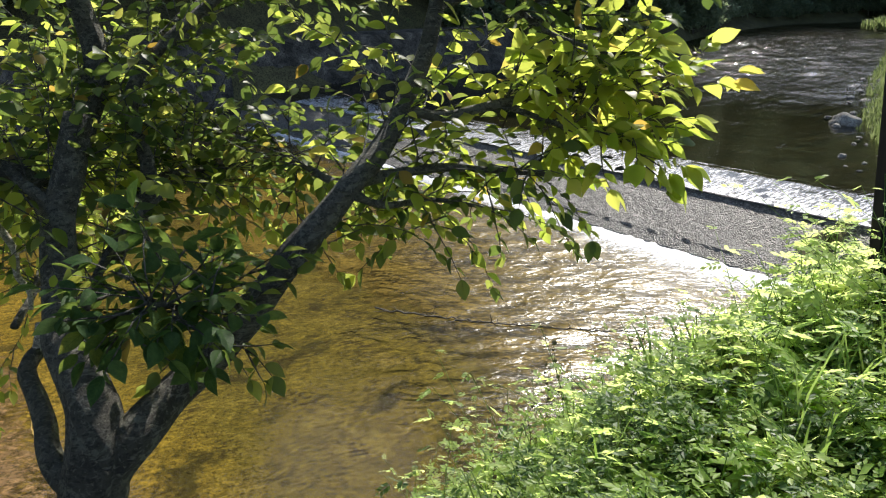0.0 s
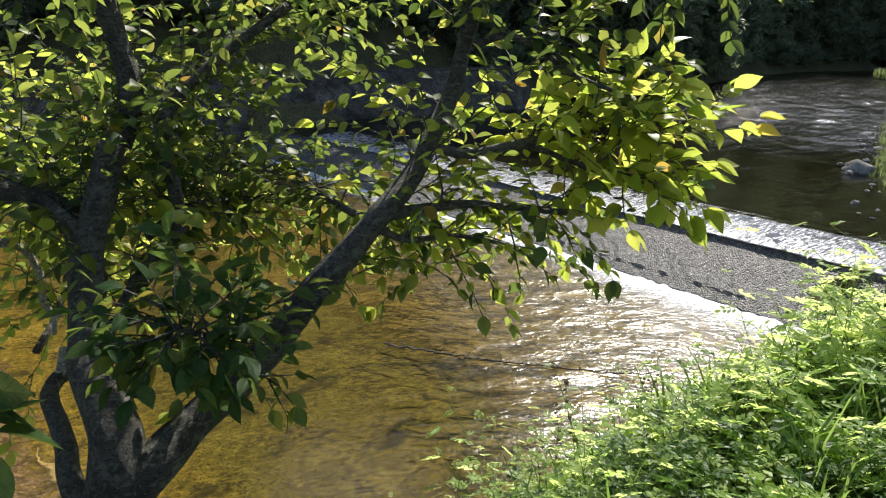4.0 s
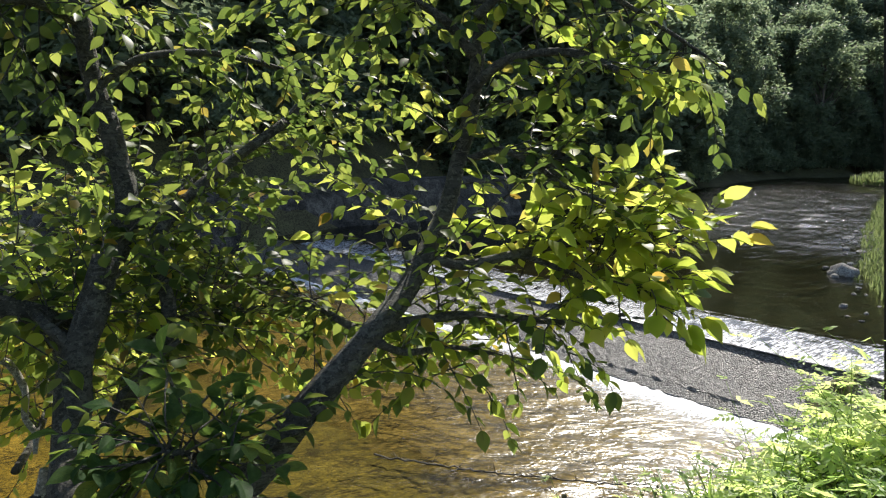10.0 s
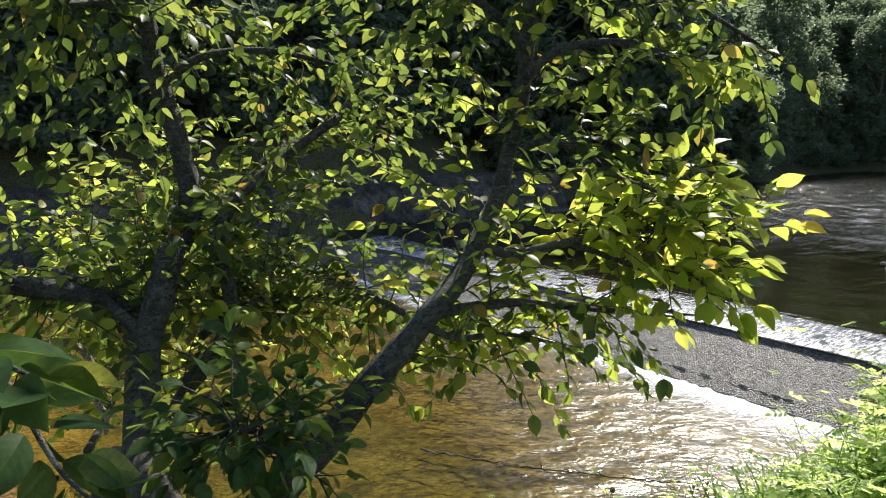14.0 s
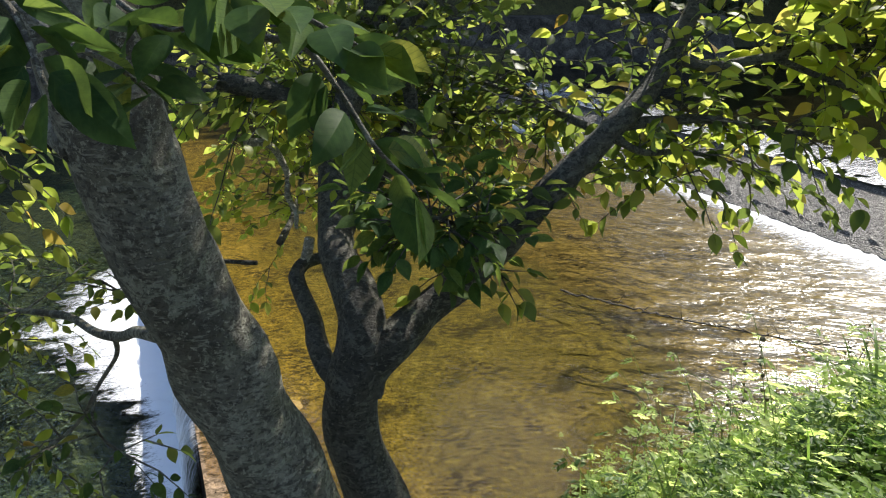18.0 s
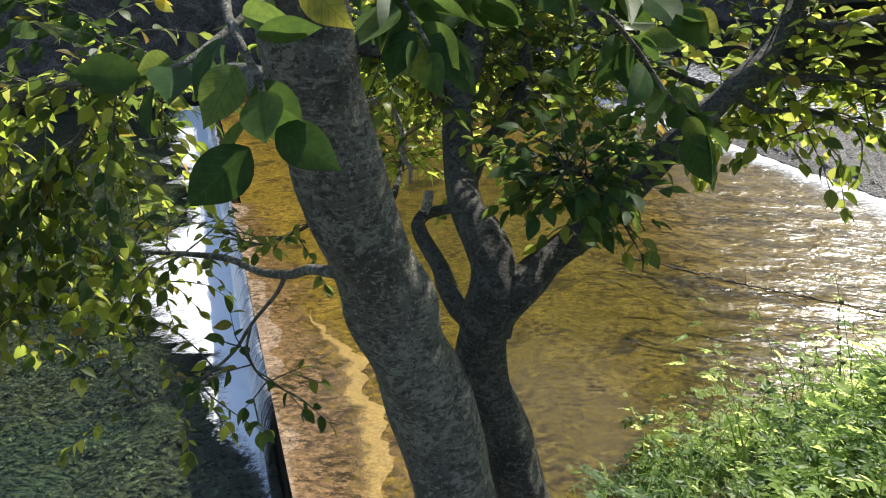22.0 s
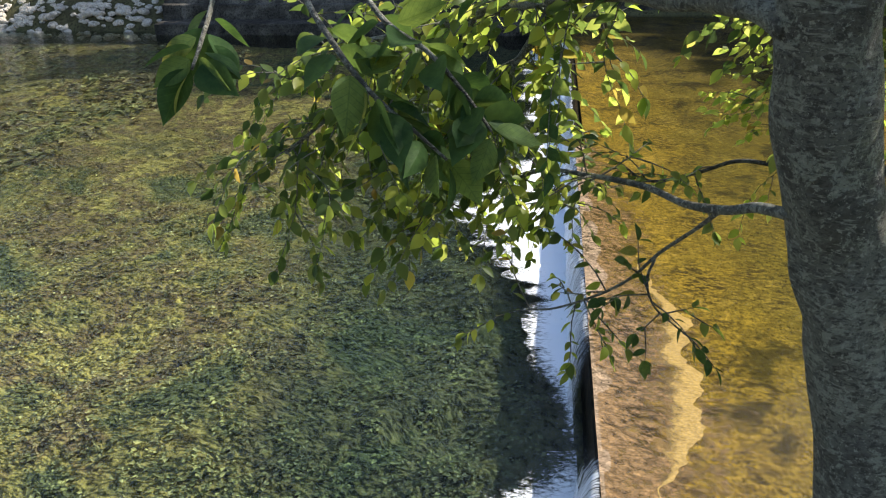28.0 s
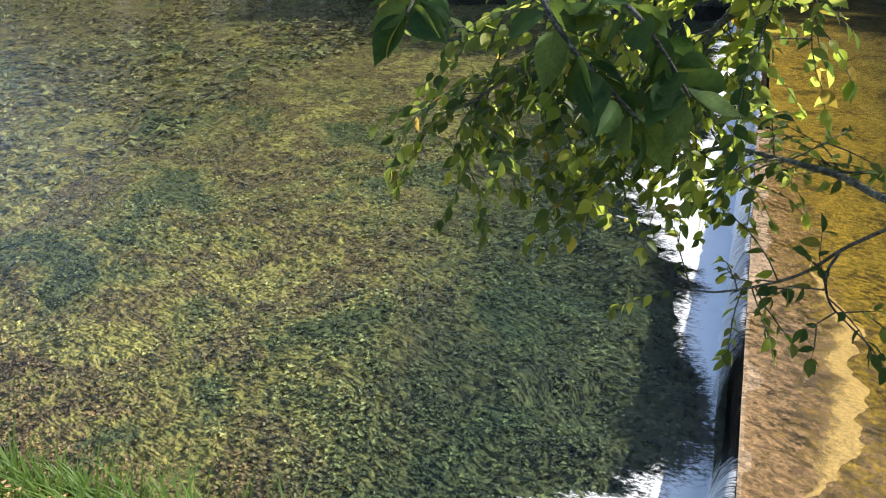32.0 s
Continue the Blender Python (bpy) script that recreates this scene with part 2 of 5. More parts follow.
def water_material(name, tint, wave, choppy, rough, stretch, ior=1.33, fine=0.12, calm=None):
    """Clear water: it mirrors by its Fresnel gloss and otherwise shows its bed, tinted."""
    m, nt, b = material(name)
    nt.nodes.remove(b)
    tr = nt.nodes.new("ShaderNodeBsdfTransparent")
    tr.inputs["Color"].default_value = (*tint, 1)
    gl = nt.nodes.new("ShaderNodeBsdfGlossy")
    gl.inputs["Roughness"].default_value = rough
    fr = nt.nodes.new("ShaderNodeFresnel")
    fr.inputs["IOR"].default_value = ior
    n1 = tex(nt, "noise", wave, 1.5, 0.5, stretch=stretch, distort=0.8)
    n2 = tex(nt, "noise", wave * 4.3, 1.0, 0.5, stretch=stretch, distort=0.5)
    bp = nt.nodes.new("ShaderNodeBump")
    bp.inputs["Strength"].default_value, bp.inputs["Distance"].default_value = 1.0, choppy
    height = mix(nt, fine, n1, n2)
    if calm:
        # calm by the lip, lively where the flow comes down from the weir and crowds to the near bank
        far, lo, hi, least = calm
        dot = nt.nodes.new("ShaderNodeVectorMath")
        dot.operation = "DOT_PRODUCT"
        way = UP * far[0] + AC * far[1]
        dot.inputs[1].default_value = way
        nt.links.new(nt.nodes.new("ShaderNodeTexCoord").outputs["Object"], dot.inputs[0])
        shift = nt.nodes.new("ShaderNodeMath")
        shift.operation = "MULTIPLY_ADD"
        shift.inputs[1].default_value = 1 / (hi - lo)
        shift.inputs[2].default_value = -(lo + O.dot(way)) / (hi - lo)
        nt.links.new(dot.outputs["Value"], shift.inputs[0])
        patch = nt.nodes.new("ShaderNodeMath")
        patch.operation = "MULTIPLY_ADD"
        patch.inputs[1].default_value, patch.inputs[2].default_value = 1.1, -0.55
        nt.links.new(tex(nt, "noise", 0.55, 2, 0.5, stretch=stretch), patch.inputs[0])
        both = nt.nodes.new("ShaderNodeMath")
        nt.links.new(shift.outputs[0], both.inputs[0])
        nt.links.new(patch.outputs[0], both.inputs[1])
        live = ramp(nt, both.outputs[0], [(0.0, (least,) * 3), (0.3, (least * 1.6,) * 3), (1.0, (1, 1, 1))])
        height = mix(nt, 1.0, height, live, "MULTIPLY")
        sheen = nt.nodes.new("ShaderNodeMapRange")
        sheen.inputs["To Min"].default_value, sheen.inputs["To Max"].default_value = rough * 0.55, rough
        nt.links.new(live, sheen.inputs["Value"])
        nt.links.new(sheen.outputs["Result"], gl.inputs["Roughness"])
    nt.links.new(height, bp.inputs["Height"])
    for node in (gl, fr):
        nt.links.new(bp.outputs["Normal"], node.inputs["Normal"])
    ms = nt.nodes.new("ShaderNodeMixShader")
    nt.links.new(fr.outputs["Fac"], ms.inputs["Fac"])
    nt.links.new(tr.outputs["BSDF"], ms.inputs[1])
    nt.links.new(gl.outputs["BSDF"], ms.inputs[2])
    nt.links.new(ms.outputs["Shader"], nt.nodes["Material Output"].inputs["Surface"])
    return m


FLOW = ((1.0, 2.2, 1.0), -0.28)  # ripples lie across the flow
M_WATER_APRON = water_material("shallow_water", (0.95, 0.9, 0.76), 4.0, 0.03, 0.23, ((1.0, 1.7, 1.0), 0.5), fine=0.15, calm=((1.0, -0.35), 0.8, 3.8, 0.1))
M_WATER_POOL = water_material("pool_water", (0.84, 0.93, 0.84), 5.0, 0.022, 0.05, FLOW, ior=1.36, fine=0.2)
M_WATER_UPPER = water_material("upstream_water", (0.4, 0.4, 0.3), 1.6, 0.12, 0.06, FLOW, fine=0.3, calm=((1.0, 0.0), 15.0, 32.0, 0.08))


def flecked(nt, col, spot):
    """Short dark tufts of algae and grit, thick in drifts and thin between them."""
    tuft = tex(nt, "noise", 17, 2, 0.6, stretch=((0.55, 1.0, 1.0), -0.05))
    grit = tex(nt, "noise", 42, 3, 0.7)
    drift = tex(nt, "noise", spot, 4, 0.6, distort=0.5)
    thick = ramp(nt, drift, [(0.42, (0.12, 0.12, 0.12)), (0.52, (0.45, 0.45, 0.45)), (0.62, (0.95, 0.95, 0.95))])
    col = mix(nt, mix(nt, 1.0, ramp(nt, tuft, [(0.5, (0, 0, 0)), (0.56, (0.95, 0.95, 0.95))]), thick, "MULTIPLY"), col, (0.035, 0.027, 0.009))
    col = mix(nt, mix(nt, 1.0, ramp(nt, grit, [(0.5, (0, 0, 0)), (0.58, (0.8, 0.8, 0.8))]), thick, "MULTIPLY"), col, (0.05, 0.04, 0.014))
    return mix(nt, 0.7, col, ramp(nt, tuft, [(0.32, (1.5, 1.45, 1.3)), (0.46, (1.0, 1.0, 1.0)), (0.6, (0.8, 0.8, 0.8))]), "MULTIPLY")


def foam_material(name, base, fade, scale, stretch, col=(0.86, 0.89, 0.93), band=0.12, rough=0.3, mottle=0.0):
    """White water: dense at its start, torn into flecks across its width."""
    m, nt, b = material(name, rough)
    b.inputs["Base Color"].default_value = (*col, 1)
    if mottle:
        b.inputs["Specular IOR Level"].default_value = 0.0
        speck = tex(nt, "noise", mottle, 4, 0.7, stretch=((1.0, 1.4, 1.0), -0.28), distort=1.0)
        nt.links.new(mix(nt, 1.0, col, ramp(nt, speck, [(0.4, (0.7, 0.7, 0.66)), (0.5, (0.95, 0.95, 0.95)), (0.6, (1.2, 1.18, 1.1))]), "MULTIPLY") if mottle < 29 else flecked(nt, ramp(nt, speck, [(0.4, tuple(k * 0.6 for k in col)), (0.5, col), (0.6, tuple(k * 1.4 for k in col))]), 1.1), b.inputs["Base Color"])
    n = tex(nt, "noise", scale, 6, 0.72, stretch=stretch, distort=0.4)
    co = nt.nodes.new("ShaderNodeTexCoord")
    sep = nt.nodes.new("ShaderNodeSeparateXYZ")
    nt.links.new(co.outputs["UV"], sep.inputs["Vector"])
    ma = nt.nodes.new("ShaderNodeMath")
    ma.operation = "MULTIPLY_ADD"
    ma.inputs[1].default_value, ma.inputs[2].default_value = -fade, base
    nt.links.new(sep.outputs["X"], ma.inputs[0])
    st = nt.nodes.new("ShaderNodeMath")
    st.operation = "MULTIPLY_ADD"
    st.inputs[1].default_value, st.inputs[2].default_value = 0.5, -0.5
    nt.links.new(sep.outputs["Y"], st.inputs[0])
    half = nt.nodes.new("ShaderNodeMath")
    half.operation = "ADD"
    nt.links.new(ma.outputs[0], half.inputs[0])
    nt.links.new(st.outputs[0], half.inputs[1])
    ad = nt.nodes.new("ShaderNodeMath")
    ad.operation = "ADD"
    nt.links.new(half.outputs[0], ad.inputs[0])
    nt.links.new(n, ad.inputs[1])
    cut = ramp(nt, ad.outputs[0], [(0.5 - band, (0, 0, 0)), (0.5 + band, (1, 1, 1))])
    tr = nt.nodes.new("ShaderNodeBsdfTransparent")
    ms = nt.nodes.new("ShaderNodeMixShader")
    nt.links.new(cut, ms.inputs["Fac"])
    nt.links.new(tr.outputs["BSDF"], ms.inputs[1])
    nt.links.new(b.outputs["BSDF"], ms.inputs[2])
    nt.links.new(ms.outputs["Shader"], nt.nodes["Material Output"].inputs["Surface"])
    bump(nt, b, n, 0.6, 0.02)
    return m


M_SILT = foam_material("brown_silt", -0.28, -1.5, 2.5, ((1.0, 1.6, 1.0), -0.28), (0.2, 0.158, 0.05), 0.14, 0.9, 30)
M_SAND = foam_material("tan_sand", 0.22, 0.42, 9.0, ((1.0, 1.3, 1.0), -0.28), (0.27, 0.195, 0.13), 0.14, 0.9, 34)
M_SANDRIM = foam_material("pale_sand", -0.32, -0.75, 7.0, ((1.0, 1.0, 1.0), -0.28), (0.46, 0.36, 0.18), 0.14, 0.9, 28)
M_FOAM = foam_material("white_water", 0.46, 0.6, 14.0, ((1.0, 2.4, 1.0), -0.28))
M_RIFFLE = foam_material("riffle_water", 0.36, 0.78, 12.0, ((1.0, 2.4, 1.0), -0.28), band=0.2)
M_FALL = foam_material("falling_water", -0.08, -0.26, 7.0, ((0.5, 9.0, 0.5), -0.28), (0.84, 0.88, 0.94), 0.16)
# White flecks stand in for sun and sky glints sliding over the crest.
M_CREST = foam_material("crest_glint_white", -0.14, -0.12, 11.0, ((0.5, 2.4, 1.0), -0.28), band=0.16)


def painted_depth(nt, col, deep):
    """Dark green depth and shade below the fall, painted in, broken at its edge."""
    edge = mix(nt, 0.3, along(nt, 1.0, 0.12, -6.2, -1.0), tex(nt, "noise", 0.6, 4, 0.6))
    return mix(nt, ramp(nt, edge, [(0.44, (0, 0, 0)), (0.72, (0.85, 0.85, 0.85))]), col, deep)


def bed_material(name, stops, scale, fine, spot=None, deep=None, olive=None):
    m, nt, b = material(name, 0.9)
    big = tex(nt, "noise", scale, 6, 0.65, distort=0.5)
    small = tex(nt, "noise", fine, 4, 0.7, stretch=((1.3, 1.0, 1.0), -0.28), distort=0.3)
    col = ramp(nt, big, stops)
    if deep:
        col = painted_depth(nt, col, deep)
    col = mix(nt, 0.85, col, ramp(nt, small, [(0.38, (0.2, 0.18, 0.13)), (0.47, (0.85, 0.85, 0.85)), (0.62, (1.3, 1.27, 1.15))]), "MULTIPLY")
    if olive:
        # multiplied darker away from the lip, with a broken edge
        edge = mix(nt, 0.35, along(nt, 1.0, 0.0, 0.6, 3.0), tex(nt, "noise", 0.9, 4, 0.6))
        col = mix(nt, ramp(nt, edge, [(0.3, (0, 0, 0)), (0.6, (1, 1, 1))]), col, mix(nt, 1.0, col, olive, "MULTIPLY"))
    if spot:
        col = flecked(nt, col, spot)
    nt.links.new(col, b.inputs["Base Color"])
    bump(nt, b, small, 0.7 if deep else 0.5, 0.05 if deep else 0.02)
    b.inputs["Specular IOR Level"].default_value = 0.15
    return m


M_APRON = bed_material("algae_apron", [(0.36, (0.07, 0.06, 0.012)), (0.45, (0.29, 0.22, 0.034)), (0.53, (0.215, 0.168, 0.028)), (0.6, (0.35, 0.265, 0.052)), (0.68, (0.24, 0.19, 0.036))], 1.1, 30, 1.4, olive=(0.55, 0.62, 0.66))
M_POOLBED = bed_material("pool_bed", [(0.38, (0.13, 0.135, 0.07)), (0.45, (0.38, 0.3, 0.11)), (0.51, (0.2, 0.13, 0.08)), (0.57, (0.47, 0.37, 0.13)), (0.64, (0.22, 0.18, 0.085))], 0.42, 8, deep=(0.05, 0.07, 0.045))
def water_weed_material(name):
    """Clumps that turn from green to brown to straw over a metre or so."""
    m, nt, b = material(name, 0.7)
    patch = tex(nt, "noise", 0.42, 4, 0.6, distort=0.6)
    tuft = tex(nt, "noise", 2.8, 5, 0.68, distort=0.4)
    col = ramp(nt, patch, [(0.36, (0.24, 0.25, 0.12)), (0.44, (0.46, 0.41, 0.19)), (0.5, (0.3, 0.22, 0.145)), (0.56, (0.52, 0.45, 0.21)), (0.64, (0.36, 0.3, 0.15))])
    rusty = mix(nt, 0.4, along(nt, -0.2, -1.0, -4.6, -2.2), tex(nt, "noise", 1.1, 4, 0.6))
    col = mix(nt, ramp(nt, rusty, [(0.42, (0, 0, 0)), (0.5, (0.9, 0.9, 0.9))]), col, (0.36, 0.21, 0.13))
    col = painted_depth(nt, col, (0.085, 0.12, 0.06))
    col = mix(nt, 0.8, col, ramp(nt, tuft, [(0.38, (0.28, 0.3, 0.29)), (0.48, (0.72, 0.74, 0.72)), (0.56, (1.15, 1.12, 1.0)), (0.66, (2.0, 1.95, 1.6))]), "MULTIPLY")
    col = mix(nt, 0.8, col, ramp(nt, random_per_island(nt), [(0.0, (0.85, 0.85, 0.85)), (0.6, (1.0, 1.0, 1.0)), (1.0, (1.15, 1.15, 1.1))]), "MULTIPLY")
    nt.links.new(col, b.inputs["Base Color"])
    return m


M_WATERWEED = water_weed_material("water_weed")
M_UPBED = bed_material("stony_bed", [(0.3, (0.03, 0.028, 0.016)), (0.6, (0.08, 0.066, 0.036)), (0.75, (0.15, 0.135, 0.09))], 1.5, 6)
M_EARTH = bed_material("bank_earth", [(0.3, (0.05, 0.045, 0.025)), (0.6, (0.09, 0.085, 0.04)), (0.75, (0.07, 0.10, 0.035))], 1.2, 12)
M_CONCRETE = bed_material("stained_concrete", [(0.38, (0.03, 0.028, 0.024)), (0.52, (0.065, 0.06, 0.052)), (0.64, (0.12, 0.11, 0.095))], 1.5, 16)
def pebble_material(name, scale, dark, light):
    """Small stones set in concrete, wet and uneven in tone."""
    m, nt, b = material(name, 0.45)
    cell = tex(nt, "cells", scale)
    dist = tex(nt, "voronoi", scale)
    sep = nt.nodes.new("ShaderNodeSeparateColor")
    nt.links.new(cell, sep.inputs["Color"])
    col = ramp(nt, sep.outputs["Red"], [(0.0, dark), (0.6, tuple((d + l) / 2 for d, l in zip(dark, light))), (1.0, light)])
    col = mix(nt, ramp(nt, dist, [(0.35, (0, 0, 0)), (0.8, (0.7, 0.7, 0.7))]), col, tuple(d * 0.4 for d in dark))
    col = mix(nt, 0.5, col, ramp(nt, tex(nt, "noise", 3, 5, 0.7), [(0.3, (0.4, 0.38, 0.34)), (0.7, (1.2, 1.2, 1.2))]), "MULTIPLY")
    col = mix(nt, 0.9, col, ramp(nt, tex(nt, "noise", 15, 7, 0.8, distort=0.8), [(0.38, (0.3, 0.29, 0.28)), (0.5, (0.9, 0.9, 0.9)), (0.62, (2.0, 2.0, 1.95))]), "MULTIPLY")
    nt.links.new(col, b.inputs["Base Color"])
    inv = nt.nodes.new("ShaderNodeMath")
    inv.operation = "SUBTRACT"
    inv.inputs[0].default_value = 1.0
    nt.links.new(dist, inv.inputs[1])
    bump(nt, b, inv.outputs[0], 1.0, 0.05)
    return m


M_MOSSSTONE = pebble_material("dark_pebbled_slope", 38, (0.09, 0.085, 0.08), (0.3, 0.29, 0.27))
M_STONE = bed_material("river_stone", [(0.3, (0.14, 0.13, 0.12)), (0.6, (0.26, 0.25, 0.23)), (0.8, (0.38, 0.37, 0.35))], 5.0, 30)
M_COBBLE = bed_material("pale_cobble", [(0.3, (0.36, 0.32, 0.27)), (0.6, (0.54, 0.49, 0.43)), (0.8, (0.64, 0.6, 0.54))], 2.0, 14)
# Wet moss held near black: the drop's shade is put into these tones.
M_LIP = bed_material("mossy_lip_shaded", [(0.4, (0.006, 0.006, 0.005)), (0.52, (0.014, 0.012, 0.009)), (0.64, (0.04, 0.03, 0.018))], 6, 40)
M_POST, _nt, _b = material("dark_timber", 0.75)
_c = ramp(_nt, tex(_nt, "noise", 25, 5, 0.7, stretch=((1, 1, 0.08), 0)), [(0.3, (0.008, 0.007, 0.006)), (0.7, (0.022, 0.019, 0.016))])
_nt.links.new(_c, _b.inputs["Base Color"])
_b.inputs["Specular IOR Level"].default_value = 0.12


# ---------------------------------------------------------------- mesh helpers
def mesh_object(name, verts, faces, mat, parent=None, smooth_shade=False, label=""):
    me = bpy.data.meshes.new(name)
    me.from_pydata([tuple(v) for v in verts], [], faces)
    if smooth_shade:
        me.polygons.foreach_set("use_smooth", [True] * len(me.polygons))
    me.materials.append(mat)
    me.update()
    ob = new(name, me)
    if parent:
        ob.parent = parent
    if label:
        ob["label"] = label
    return ob


def part(name, bm, mat, parent=None, label=""):
    me = bpy.data.meshes.new(name)
    bm.to_mesh(me)
    bm.free()
    me.materials.append(mat)
    ob = new(name, me)
    if parent:
        ob.parent = parent
    if label:
        ob["label"] = label
    return ob


def grid_sheet(name, ss, cs, height, mat, parent=None, smooth_shade=True):
    """A sheet over the river's axes; height(s, c) gives z."""
    verts = [rv(s, c, height(s, c)) for s in ss for c in cs]
    n = len(cs)
    faces = [(i * n + j, (i + 1) * n + j, (i + 1) * n + j + 1, i * n + j + 1) for i in range(len(ss) - 1) for j in range(n - 1)]
    return mesh_object(name, verts, faces, mat, parent, smooth_shade)


def steps(*spans):
    """Stations from spans of (from, to, step)."""
    out = []
    for a, b, d in spans:
        k = max(1, round((b - a) / d))
        out += [a + (b - a) * i / k for i in range(k)]
    return out + [spans[-1][1]]


def catmull(points, per=6):
    pts = [Vector(p) for p in points]
    pts = [2 * pts[0] - pts[1]] + pts + [2 * pts[-1] - pts[-2]]
    out = []
    for i in range(1, len(pts) - 2):
        p0, p1, p2, p3 = pts[i - 1 : i + 3]
        for k in range(per):
            t = k / per
            out.append(0.5 * (2 * p1 + (p2 - p0) * t + (2 * p0 - 5 * p1 + 4 * p2 - p3) * t * t + (3 * p1 - p0 - 3 * p2 + p3) * t**3))
    return out + [pts[-2]]


def tube_data(line, r0, r1, sides=8, rough=0.0, seed=0, taper=1.0):
    """A tapered, slightly knobbly tube along a line of points."""
    verts, faces = [], []
    n = len(line)
    side = None
    for i, p in enumerate(line):
        d = (line[min(i + 1, n - 1)] - line[max(i - 1, 0)]).normalized()
        side = (d.orthogonal() if side is None else side - d * side.dot(d)).normalized()
        up = d.cross(side)
        r = r1 + (r0 - r1) * (1 - i / max(1, n - 1)) ** taper
        for k in range(sides):
            a = 2 * math.pi * k / sides
            w = r * (1 + rough * noise.noise(Vector((p.x * 9 + seed, p.y * 9 + a, p.z * 9))))
            verts.append(p + (side * math.cos(a) + up * math.sin(a)) * w)
    for i in range(n - 1):
        for k in range(sides):
            a, b = i * sides + k, i * sides + (k + 1) % sides
            faces.append((a, b, b + sides, a + sides))
    faces.append(tuple(range(sides - 1, -1, -1)))
    faces.append(tuple(range((n - 1) * sides, n * sides)))
    return verts, faces


class Bulk:
    """Many small pieces gathered for one mesh."""

    def __init__(self):
        self.v, self.f = [], []

    def add(self, verts, faces):
        k = len(self.v)
        self.v += verts
        self.f += [tuple(i + k for i in f) for f in faces]

    def done(self, name, mat, parent=None, smooth_shade=False, label=""):
        return mesh_object(name, self.v, self.f, mat, parent, smooth_shade, label)


def leaf_shape(width=0.46, fold=0.16, droop=0.18, fine=False):
    """An ovate leaf one unit long along +y, folded at its midrib and drooping to its tip."""
    rows = [(0.0, 0.0), (0.08, 0.42), (0.22, 0.8), (0.42, 1.0), (0.62, 0.84), (0.78, 0.52), (0.9, 0.2), (1.0, 0.0)]
    if fine:
        rows = [(0.0, 0.0), (0.04, 0.22), (0.1, 0.5), (0.2, 0.78), (0.32, 0.95), (0.45, 1.0), (0.58, 0.92), (0.7, 0.73), (0.8, 0.48), (0.88, 0.27), (0.94, 0.12), (1.0, 0.0)]
    v, f = [], []
    idx = []
    for y, w in rows:
        z = -droop * y * y
        h = w * width * 0.5
        if h == 0:
            idx.append((len(v),))
            v.append(Vector((0, y, z)))
        else:
            idx.append((len(v), len(v) + 1, len(v) + 2))
            v += [Vector((-h, y, z + fold * h * 2)), Vector((0, y, z)), Vector((h, y, z + fold * h * 2))]
    for a, b in zip(idx, idx[1:]):
        if len(a) == 1:
            f += [(a[0], b[1], b[0]), (a[0], b[2], b[1])]
        elif len(b) == 1:
            f += [(a[0], a[1], b[0]), (a[1], a[2], b[0])]
        else:
            f += [(a[0], a[1], b[1], b[0]), (a[1], a[2], b[2], b[1])]
    return v, f


LEAF_FORMS = [(0.58, 0.16, 0.2), (0.64, 0.08, 0.3), (0.54, 0.2, 0.12), (0.6, 0.06, 0.4), (0.62, 0.12, -0.1)]
LEAF_KINDS = [leaf_shape(*form) for form in LEAF_FORMS]
LEAF_FINE = [leaf_shape(*form, fine=True) for form in LEAF_FORMS]


def leaf_frame(at, along, up, size):
    """The pose of a leaf that starts at a point, grows along a way and shows its face to up."""
    y = along.normalized()
    x = y.cross(up)
    x = x.normalized() if x.length > 1e-4 else y.orthogonal().normalized()
    z = x.cross(y)
    return Matrix.Translation(at) @ Matrix((x, y, z)).transposed().to_4x4() @ Matrix.Scale(size, 4)


# ---------------------------------------------------------------- the ground, one sheet with the river's channel in it
NEAR_EDGE = [(-60, 2.2), (-8, 3.0), (-3, 3.4), (0, 3.9), (1.5, 4.1), (3, 4.7), (6, 5.0), (10, 5.2), (13, 5.6), (16.5, 7.4), (20.5, 9.8), (31, 14.3), (69, 29.0), (84, 37.0), (96, 43.0), (120, 60.0)]
FAR_EDGE = [(-60, 27.5), (-5, 27.5), (14, 27.5), (24, 33.0), (48, 35.0), (72, 44.0), (84, 46.0), (96, 43.0), (120, 43.0)]
BANK_TOP = 2.6


def bed_level(s):
    if s < 0.15:
        return -1.8
    if s < 13.0:
        return -0.45
    return 0.42


def ground_level(s, c):
    return base_level(s, c) + 27.0 * smooth(99, 155, s)


